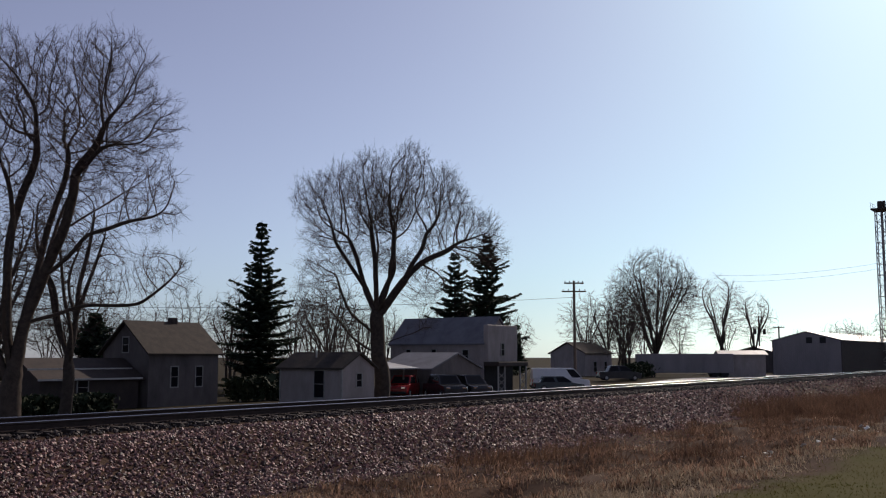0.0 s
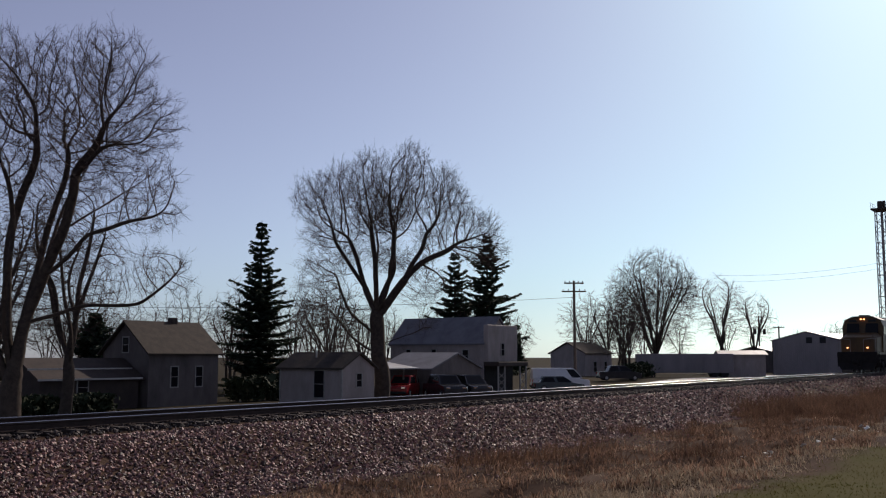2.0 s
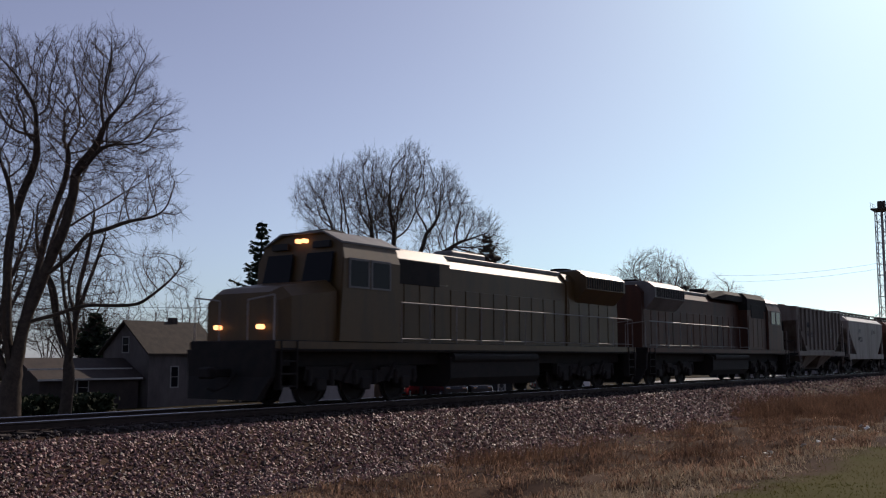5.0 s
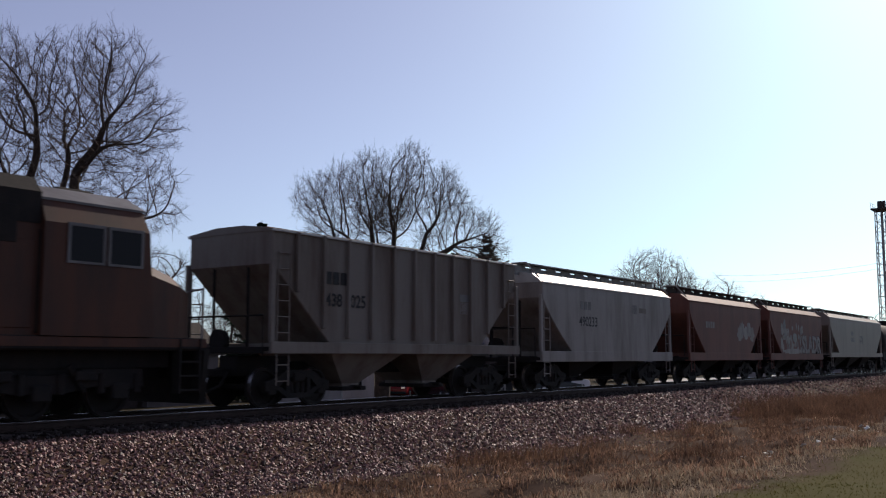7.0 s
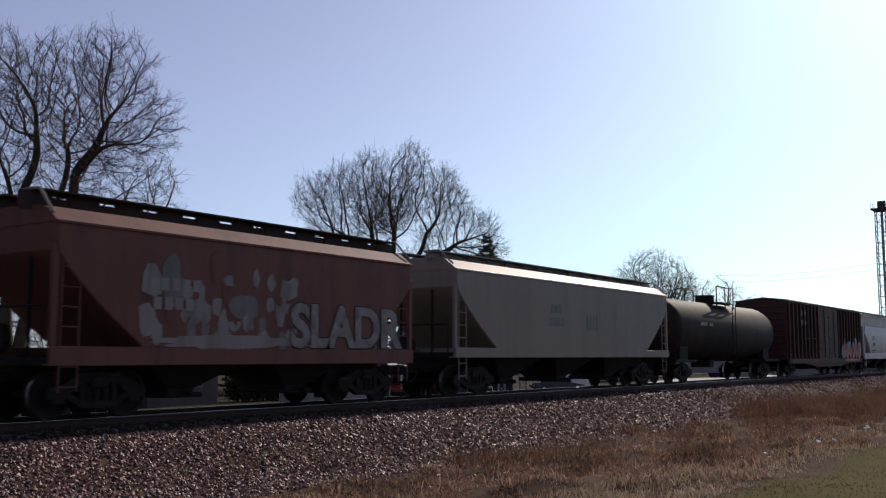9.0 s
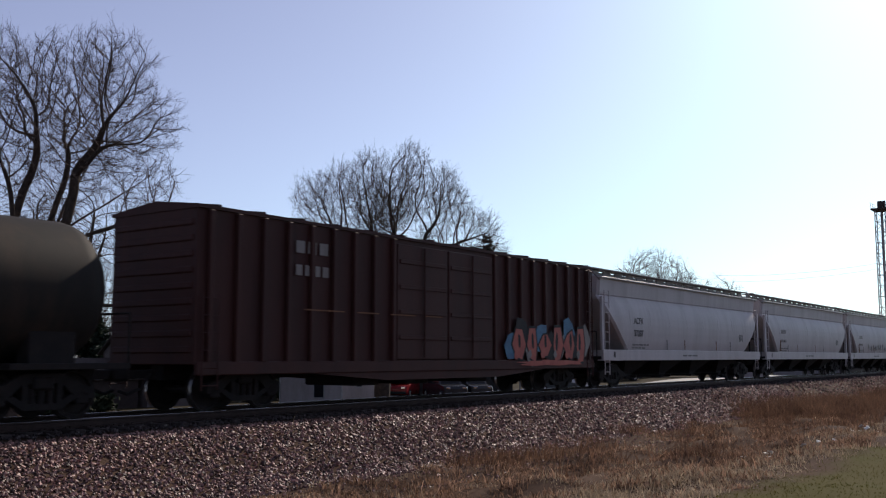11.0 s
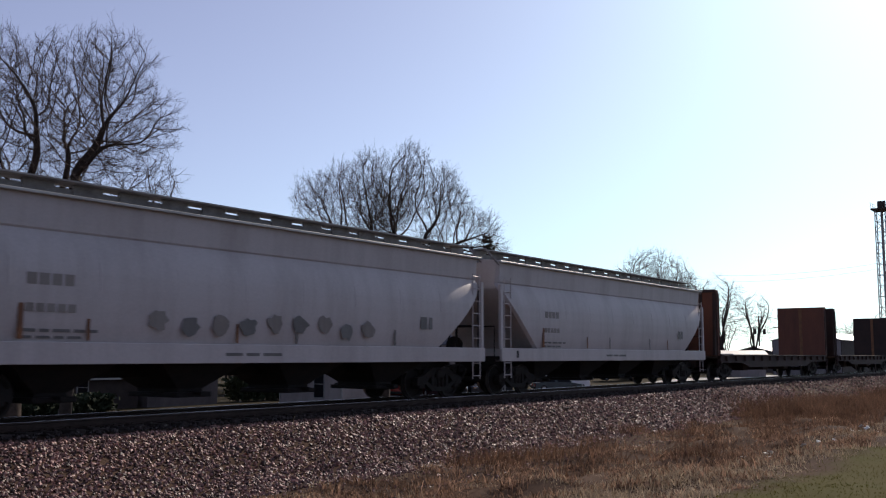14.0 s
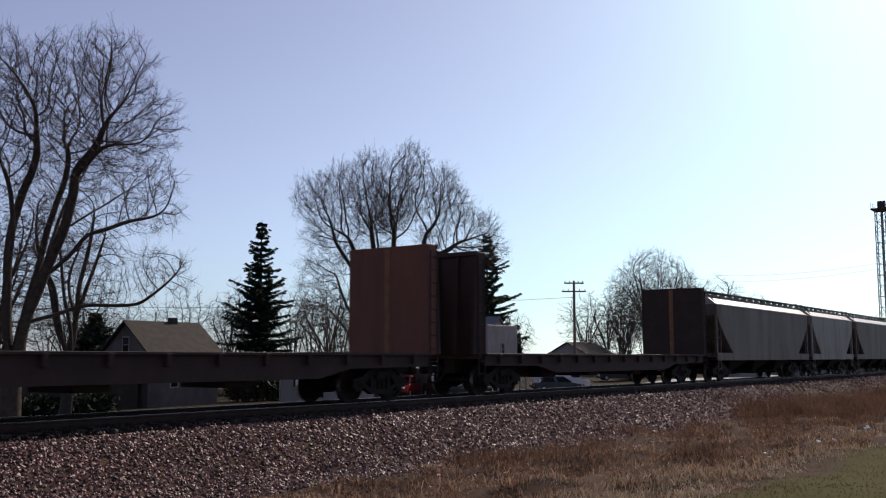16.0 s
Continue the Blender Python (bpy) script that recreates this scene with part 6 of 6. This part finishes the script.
def tank_car(start, end):
    half = (end - start) / 2
    car = thing("tank_car", "dark weathered tank car with railed top platform", "freight car", ((start + end) / 2, 0, 0), group="freight train cars")
    R, zc, n = 1.46, 2.52, 28
    rings = []
    for x, f in ((-half + 0.25, 0.25), (-half + 0.32, 0.55), (-half + 0.48, 0.82), (-half + 0.75, 0.97), (-half + 1.0, 1.0), (half - 1.0, 1.0), (half - 0.75, 0.97), (half - 0.48, 0.82), (half - 0.32, 0.55), (half - 0.25, 0.25)):
        rings.append([(x, R * f * math.sin(6.28318 * i / n), zc + R * f * math.cos(6.28318 * i / n)) for i in range(n)])
    bm = bmesh.new()
    loft(bm, rings)
    part("tank", bm, M["tankblack"], car, "black tank shell with dusty top", smooth=True)
    bm = bmesh.new()
    tube(bm, (0, 0, 3.9), (0, 0, 4.3), 0.48, None, 14)
    tube(bm, (0, 0, 4.3), (0, 0, 4.38), 0.52, None, 14)
    part("dome", bm, M["gear"], car, "round valve housing")
    bm = bmesh.new()
    box(bm, -1.3, 1.3, -1.1, -0.55, 3.92, 3.98)
    box(bm, -1.3, 1.3, 0.55, 1.1, 3.92, 3.98)
    part("platform", bm, M["gear"], car)
    for s in (-1, 1):
        bm = bmesh.new()
        for x in (-1.25, 0, 1.25):
            tube(bm, (x, s * 1.08, 3.7), (x, s * 1.08, 4.75), 0.03, None, 5)
        path_tube(bm, [(-1.25, s * 1.08, 4.75), (1.25, s * 1.08, 4.75)], 0.03, 5)
        part("railing", bm, M["gear"], car)
        ladder(car, 0, s * 1.52, 0.9, 3.9, 0.45)
        bm = bmesh.new()
        for k in (-1, 1):
            box(bm, k * (half - 1.6) - 0.5, k * (half - 1.6) + 0.5, s * 1.0 - 0.2, s * 1.0 + 0.2, 1.0, 1.75, 0.03)
        part("saddle", bm, M["gear"], car)
        bars(car, -4.6, -1.47 if s < 0 else 1.478, 2.7, (0.9, 0.5), 0.16, 0.25, M["old_grey"])
    bm = bmesh.new()
    for k in (-1, 1):
        box(bm, k * (half - 2.6), k * half, -1.45, 1.45, 0.98, 1.1, 0.01)
        box(bm, k * (half - 2.8), k * half, -0.3, 0.3, 0.72, 1.0, 0.02)
        path_tube(bm, [(k * (half - 0.03), -1.4, 1.1), (k * (half - 0.03), -1.4, 2.1), (k * (half - 0.03), 1.4, 2.1), (k * (half - 0.03), 1.4, 1.1)], 0.025, 5)
    part("end_platform", bm, M["gear"], car)
    bm = bmesh.new()
    tube(bm, (0, 0, 0.75), (0, 0, 1.2), 0.2, None, 10)
    box(bm, -0.9, -0.3, -0.5, 0.5, 0.7, 1.05, 0.03)
    part("outlet", bm, M["gear"], car)
    sets = running_gear(car, half + 0.2, 1.9)
    ROLLING.append((car, (start + end) / 2, sets))
    return car


def boxcar(start, end):
    half = (end - start) / 2
    car = thing("boxcar", "dark red-brown steel boxcar with graffiti near one end", "freight car", ((start + end) / 2, 0, 0), group="freight train cars")
    bm = bmesh.new()
    box(bm, -half, half, -1.47, 1.47, 1.05, 4.5, 0.02)
    body = part("body", bm, M["boxcar"], car)
    bm = bmesh.new()
    prism(bm, [(-1.53, 4.48), (-1.53, 4.56), (0, 4.74), (1.53, 4.56), (1.53, 4.48)], -half - 0.03, half + 0.03)
    roof = part("roof", bm, M["boxcar"], car, "peaked ribbed roof")
    for i in range(14):
        x = -half + 0.6 + (2 * half - 1.2) * i / 13
        bm = bmesh.new()
        prism(bm, [(-1.5, 4.57), (-1.5, 4.61), (0, 4.79), (1.5, 4.61), (1.5, 4.57), (0, 4.75)], x - 0.05, x + 0.05)
        part("roof_rib", bm, M["boxcar"], roof)
    for s in (-1, 1):
        for i in range(9):
            for k in (-1, 1):
                x = k * (2.6 + i * (half - 2.7) / 8.3)
                bm = bmesh.new()
                box(bm, x - 0.07, x + 0.07, s * 1.53 - 0.065, s * 1.53 + 0.06, 1.1, 4.46, 0.02)
                part("side_post", bm, M["boxcar"], body)
        for x0, x1 in ((-2.45, -0.03), (0.03, 2.45)):
            bm = bmesh.new()
            box(bm, x0, x1, s * 1.5 - 0.05, s * 1.5 + 0.05, 1.15, 4.35, 0.02)
            door = part("door", bm, M["boxcar"], car, "sliding steel door")
            bm = bmesh.new()
            for q in (1.7, 2.4, 3.1, 3.8):
                box(bm, x0 + 0.1, x1 - 0.1, s * 1.56 - 0.02, s * 1.56 + 0.02, q, q + 0.12, 0.01)
            tube(bm, ((x0 + x1) / 2, s * 1.6, 1.2), ((x0 + x1) / 2, s * 1.6, 4.3), 0.03, None, 5)
            part("door_bar", bm, M["boxcar"], door)
        bm = bmesh.new()
        box(bm, -half, half, s * 1.52 - 0.06, s * 1.52 + 0.06, 0.82, 1.12, 0.02)
        prism(bm, [(-half + 3.2, 0.85), (-2.8, 0.6), (2.8, 0.6), (half - 3.2, 0.85)], s * 1.50 - 0.03, s * 1.50 + 0.03, 'y')
        part("side_sill", bm, M["boxcar"], car)
        for k in (-1, 1):
            ladder(car, k * (half - 0.35), s * 1.58, 0.5, 4.4 if k > 0 else 2.6, 0.45, material=M["boxcar"])
    for k in (-1, 1):
        bm = bmesh.new()
        for i in range(9):
            box(bm, k * half - 0.04, k * half + 0.05, -1.35, 1.35, 1.3 + i * 0.35, 1.46 + i * 0.35, 0.03)
        part("end_corrugation", bm, M["boxcar"], body)
    bars(car, -6.4, -1.50, 3.75, (0.3, 0.3, 0.3), 0.3, 0.12, M["old_grey"])
    bars(car, -6.4, -1.50, 3.2, (0.22, 0.22, 0.22, 0.22), 0.26, 0.1, M["old_grey"])
    bars(car, -6.2, -1.60, 2.35, (1.5, 0.9, 1.1, 0.8), 0.03, 0.5, M["rust"])
    y = -1.60
    rnd = random.Random(8)
    for i in range(9):
        blob(car, half - 5.9 + i * 0.64, 1.75 + rnd.uniform(-0.3, 0.3), 1.0, 1.3, y - 0.001 * i, (M["cyan"], M["black"], M["old_grey"])[i % 3], 40 + i, tips=4)
    for i in range(6):
        x, hh = half - 5.5 + i * 0.87, 1.25 + 0.15 * (i % 2)
        blob(car, x, 1.62, 1.02, hh * 1.15, y - 0.0100, M["black"], 20 + i, tips=3)
        blob(car, x, 1.62, 0.84, hh, y - 0.0120, M["coral"], 20 + i, tips=3)
        blob(car, x + rnd.uniform(-0.1, 0.15), 1.75, 0.22, hh * 0.5, y - 0.0140, M["black"], 30 + i, tips=4)
        blob(car, x - 0.18, 1.3, 0.3, 0.35, y - 0.0145, M["white"] if i % 2 else M["coral"], 60 + i, tips=5)
    blob(car, half - 3.3, 1.02, 5.4, 0.22, y - 0.0150, M["coral"], 65, tips=14)
    bm = bmesh.new()
    box(bm, -half + 0.2, half - 0.2, -0.2, 0.2, 0.7, 1.05)
    for x in (-3.5, -1.2, 2.0):
        box(bm, x, x + 1.1, -0.9, 0.9, 0.45, 0.85, 0.04)
    part("underframe", bm, M["gear"], car)
    sets = running_gear(car, half + 0.35, 2.2)
    ROLLING.append((car, (start + end) / 2, sets))
    return car


def bulkhead_flat(start, end, face):
    half = (end - start) / 2
    car = thing("bulkhead_flatcar", "empty brown bulkhead flatcar with upright steel ends", "freight car", ((start + end) / 2, 0, 0), group="freight train cars")
    bm = bmesh.new()
    box(bm, -half, half, -1.42, 1.42, 1.15, 1.28, 0.01)
    deck = part("deck", bm, M["wood"], car, "worn timber deck")
    bm = bmesh.new()
    for s in (-1, 1):
        prism(bm, [(-half, 1.32), (half, 1.32), (half, 0.95), (half - 3.4, 0.92), (half - 4.6, 0.68), (-half + 4.6, 0.68), (-half + 3.4, 0.92), (-half, 0.95)], s * 1.45 - 0.05, s * 1.45 + 0.05, 'y')
        box(bm, -half, half, s * 1.5 - 0.1, s * 1.5 + 0.04, 1.26, 1.33, 0.01)
    box(bm, -half + 0.2, half - 0.2, -0.2, 0.2, 0.7, 1.15)
    for x in (-4.5, -1.0, 3.0):
        box(bm, x, x + 0.9, -0.8, 0.8, 0.5, 0.95, 0.03)
    part("side_sill", bm, M["flat_brown"], car, "deep steel side sill")
    for s in (-1, 1):
        n = 14
        for i in range(n):
            x = -half + 0.8 + (2 * half - 1.6) * i / (n - 1)
            bm = bmesh.new()
            box(bm, x - 0.06, x + 0.06, s * 1.56 - 0.06, s * 1.56 + 0.05, 1.02, 1.3, 0.01)
            part("stake_pocket", bm, M["flat_brown"], car)
    for k in (-1, 1):
        bm = bmesh.new()
        x0, x1 = k * (half - 0.04), k * (half + 0.36)
        box(bm, x0, x1, -1.5, 1.5, 1.28, 4.48, 0.02)
        bh = part("bulkhead", bm, face, car, "tall plated steel end wall")
        for y in (-1.42, -0.75, 0.0, 0.75, 1.42):
            bm = bmesh.new()
            prism(bm, [(k * (half + 0.36), 4.34), (k * (half + 0.359), 1.3), (k * (half + 0.62), 1.3), (k * (half + 0.56), 2.0), (k * (half + 0.45), 4.34)], y - 0.06, y + 0.06, 'y')
            part("brace", bm, M["flat_brown"], bh, "upright brace beam")
        bm = bmesh.new()
        box(bm, k * (half + 0.36), k * (half + 0.46), -1.5, 1.5, 4.36, 4.5, 0.01)
        part("top_beam", bm, M["flat_brown"], bh)
        bm = bmesh.new()
        box(bm, k * (half - 0.055), k * (half - 0.04), -0.10, 0.10, 1.3, 4.4)
        part("seam_strip", bm, M["rust"], bh)
        ladder(bh, k * (half + 0.2), -1.53, 0.6, 4.3, 0.36, material=M["flat_brown"])
    sets = running_gear(car, half + 0.6, 2.3)
    ROLLING.append((car, (start + end) / 2, sets))
    return car


SHARED = {}


def build_train():
    train_mats()
    SHARED["truck"] = freight_truck_mesh()
    SHARED["wheelset"] = wheelset_mesh(0.483)
    SHARED["loco_truck"] = loco_truck_mesh()
    SHARED["loco_wheelset"] = wheelset_mesh(0.52)
    SHARED["coupler"] = coupler_mesh()
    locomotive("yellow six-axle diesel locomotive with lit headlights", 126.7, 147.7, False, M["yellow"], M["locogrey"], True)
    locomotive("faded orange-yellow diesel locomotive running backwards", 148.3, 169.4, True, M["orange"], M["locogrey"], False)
    y = -1.574
    # ribbed grey hopper
    c, h = hopper("weathered grey ribbed covered hopper with rust stains", 171.0, 182.3, M["cnw_grey"], 'ribbed', top=4.22, sill0=1.3, sill1=1.58, bays=2)
    bars(c, -h + 1.95, -1.475, 3.05, (0.22, 0.22, 0.22), 0.32, 0.07, M["black"])
    for digits, x in (("438", -h + 1.96), ("025", -h + 2.91)):
        lettering("car_number", digits, 0.46, M["black"], c, (x, -1.475, 2.5), label="black stencilled number", bold=0.008, squeeze=0.92)
    for i in range(6):
        bm = bmesh.new()
        box(bm, 2.35 + i * 0.09, 2.39 + i * 0.09, -1.472, -1.462, 2.5, 2.85)
        part("emblem_bar", bm, M["white"], c, "small striped emblem")
    bm = bmesh.new()
    box(bm, 2.32, 2.9, -1.472, -1.462, 2.88, 3.1)
    part("emblem", bm, M["locogrey"], c, "small striped emblem")
    # two-bay hoppers
    c, h = hopper("pale grey covered hopper with a bright roof", 183.8, 195.3, M["old_grey"], 'flat', top=4.05, walk_z=4.48, sill0=1.05, sill1=1.42, bays=2)
    lettering("car_number", "490233", 0.5, M["black"], c, (-3.0, y, 2.35), label="black stencilled number", bold=0.006)
    bars(c, -2.9, y, 2.95, (0.22, 0.22, 0.22), 0.3, 0.09, M["locogrey"])
    bars(c, 1.6, y, 2.95, (0.05, 0.05, 0.05, 0.05, 0.05), 0.34, 0.06, M["locogrey"], "emblem")
    bars(c, 2.3, y, 3.0, (0.7,), 0.2, 0.06, M["cnw_grey"], "emblem")
    c, h = hopper("rusty red-brown covered hopper with white graffiti", 197.4, 208.0, M["oxide"], 'flat', top=4.05, walk_z=4.48, sill0=1.05, sill1=1.42, bays=2)
    bars(c, -3.2, y, 2.6, (0.22, 0.22, 0.22, 0.22), 0.3, 0.09, M["white"])
    for i in range(5):
        blob(c, 1.6 + i * 0.5, 2.4 + 0.2 * (i % 2), 0.8, 0.9, y - 0.001 * i, M["white"] if i % 2 else M["old_grey"], 50 + i)
    c, h = hopper("red-brown covered hopper covered in pale graffiti", 209.5, 220.7, M["oxide"], 'flat', top=4.05, walk_z=4.48, sill0=1.05, sill1=1.42, bays=2)
    rnd = random.Random(12)
    for i in range(44):
        x = -3.4 + 4.2 * (i % 11) / 10 + rnd.uniform(-0.2, 0.2)
        z = 1.7 + 0.45 * (i // 11) * (0.75 + 0.25 * math.sin(i * 1.9)) + rnd.uniform(-0.15, 0.25)
        blob(c, x, z, rnd.uniform(0.2, 0.7), rnd.uniform(0.25, 0.85), y - 0.0003 * i, (M["white"], M["old_grey"], M["oxide"], M["white"], M["locogrey"])[i % 5], 70 + i, tips=5)
    blob(c, -1.0, 1.55, 5.4, 0.35, y - 0.014, M["old_grey"], 99, tips=16)
    lettering("graffiti", "SLADR", 1.4, M["black"], c, (0.72, y - 0.0145, 1.5), label="pale outlined graffiti lettering", bold=0.085, squeeze=1.02)
    lettering("graffiti", "SLADR", 1.4, M["white"], c, (0.72, y - 0.0175, 1.5), label="pale outlined graffiti lettering", bold=0.055, squeeze=1.02)
    bars(c, -3.4, y - 0.012, 2.6, (0.2, 0.2, 0.2, 0.2, 0.2), 0.26, 0.08, M["old_grey"])
    bars(c, -3.3, y - 0.012, 2.2, (0.2, 0.2, 0.2, 0.2, 0.2), 0.26, 0.08, M["old_grey"])
    c, h = hopper("plain light tan-grey covered hopper", 222.8, 239.1, M["tan"], 'flat', top=4.12, walk_z=4.45, sill0=1.2, sill1=1.5, bays=3)
    bars(c, -2.3, y, 2.75, (0.2, 0.2, 0.2), 0.28, 0.08, M["locogrey"])
    bars(c, -2.4, y, 2.3, (0.2, 0.2, 0.2, 0.2), 0.28, 0.08, M["locogrey"])
    bars(c, 0.4, y, 2.2, (0.14, 0.14, 0.14, 0.14), 0.55, 0.12, M["locogrey"])
    tank_car(240.2, 255.6)
    boxcar(257.2, 276.1)
    # four long round-sided hoppers
    for i, (a, b) in enumerate(((276.9, 295.9), (297.1, 315.8), (316.7, 334.9), (335.9, 354.0))):
        c, h = hopper("long light grey round-sided covered hopper", a, b, M["acf"], 'round', bays=4)
        if i == 0:
            lettering("reporting_mark", "ACFX", 0.36, M["black"], c, (-h + 2.75, -1.612, 2.55), label="black stencilled letters", bold=0.006)
            lettering("car_number", "37287", 0.36, M["black"], c, (-h + 2.75, -1.612, 2.05), label="black stencilled number", bold=0.006)
        else:
            bars(c, -h + 2.75, -1.61, 2.55, (0.2, 0.2, 0.2, 0.2), 0.22, 0.06, M["old_grey"])
            bars(c, -h + 2.75, -1.59, 2.05, (0.17, 0.17, 0.17, 0.17, 0.17), 0.22, 0.05, M["old_grey"])
        bars(c, -h + 2.7, -1.545, 1.68, (0.3, 0.2, 0.36, 0.24, 0.2), 0.06, 0.08, M["locogrey"])
        bars(c, -h + 2.7, -1.525, 1.56, (0.24, 0.3, 0.2, 0.3), 0.05, 0.08, M["locogrey"])
        bays_at = [-h + 2.4 + (2 * h - 4.8) * q / 7 for q in range(8)]
        for q, x in enumerate(bays_at):
            bm = bmesh.new()
            loft(bm, [[(x - w, y_, z_) for w, y_, z_ in ((0.022, -1.40, 3.46), (0.022, -1.56, 3.05), (0.022, -1.595, 2.85), (0.022, -1.615, 2.5))],
                      [(x - w, y_ - 0.006, z_) for w, y_, z_ in ((0.0, -1.40, 3.46), (0.0, -1.56, 3.05), (0.0, -1.595, 2.85), (0.0, -1.615, 2.5))],
                      [(x + w, y_, z_) for w, y_, z_ in ((0.022, -1.40, 3.46), (0.022, -1.56, 3.05), (0.022, -1.595, 2.85), (0.022, -1.615, 2.5))]], cap=False)
            part("weld_seam", bm, M["acf"], c, "pale raised weld seam")
            if 0 < q < 7 and (q + i) % 3 != 1:
                bars(c, x - 0.25, -1.572, 1.53, (0.07,), 0.42, 0.1, M["rust"] if (q + i) % 2 else M["locogrey"], "stain")
        bars(c, h - 3.4, -1.606, 2.0, (0.3, 0.14), 0.34, 0.12, M["locogrey"])
        bars(c, -h + 0.9, -1.585, 1.2, (0.12,), 0.22, 0.1, M["black"])
        bars(c, -1.5, -1.585, 1.24, (0.5, 0.4, 0.6), 0.07, 0.12, M["locogrey"])
        if i == 2:
            rnd = random.Random(40 + i)
            for k in range(9):
                blob(c, -3.4 + k * 0.85, 1.95 + rnd.uniform(-.1, .1), 0.6, 0.5, -1.607 - 0.003 * (k % 3), M["locogrey"] if k % 2 else M["old_grey"], 90 + k + i * 10, tips=7)
        if i >= 1:
            bm = bmesh.new()
            box(bm, -h + 2.62, -h + 2.72, -1.60, -1.57, 1.55, 2.2)
            part("rust_streak", bm, M["rust"], c)
    bulkhead_flat(356.2, 376.25, M["bulk"])
    bulkhead_flat(379.2, 398.1, M["flat_brown"])
    hopper("dull grey covered hopper with a bright roof edge", 399.9, 416.2, M["cnw_grey"], 'flat', top=4.05, walk_z=4.48, sill0=1.05, sill1=1.42, bays=3)
    hopper("pale grey covered hopper with a bright roof", 417.2, 428.0, M["old_grey"], 'flat', top=4.05, walk_z=4.48, sill0=1.05, sill1=1.42, bays=2)
    hopper("dull grey covered hopper with a bright roof edge", 429.2, 445.4, M["cnw_grey"], 'flat', top=4.05, walk_z=4.48, sill0=1.05, sill1=1.42, bays=3)
    hopper("pale grey covered hopper with a bright roof", 446.4, 457.2, M["tan"], 'flat', top=4.05, walk_z=4.48, sill0=1.05, sill1=1.42, bays=2)


def motions():
    """The train runs past at an even speed; its wheels roll."""
    for car, start, sets in ROLLING:
        turned = car.rotation_euler.z
        rz = math.degrees(turned)
        walk(car, [(0.0, pose(start, 0, 0, 0, 0, rz)), (16.0, pose(start - SPEED * 16.0, 0, 0, 0, 0, rz))])
        sign = -1.0 if abs(rz) < 90 else 1.0
        t0 = min(max((start - LOOK_AHEAD[1]) / SPEED, 0.0), 16.0)
        t1 = min(max((start - LOOK_AHEAD[0]) / SPEED, 0.0), 16.0)
        for w in sets:
            loc, rad = w.location.copy(), w.location.z
            f0, f1 = round(t0 * FPS), round(t1 * FPS)
            rows = []
            for f in sorted({0, *range(f0, f1 + 1), 480}):
                ff = min(max(f, f0), f1)
                a = sign * math.degrees(SPEED * (ff - f0) / FPS / rad)
                rows.append((f / FPS, pose(*loc, 0, a % 360, 0)))
            walk(w, rows)


build_track()
build_houses()
build_tower()
build_poles()
build_train()
build_vehicles()
build_trees()
build_ground_cover()
motions()
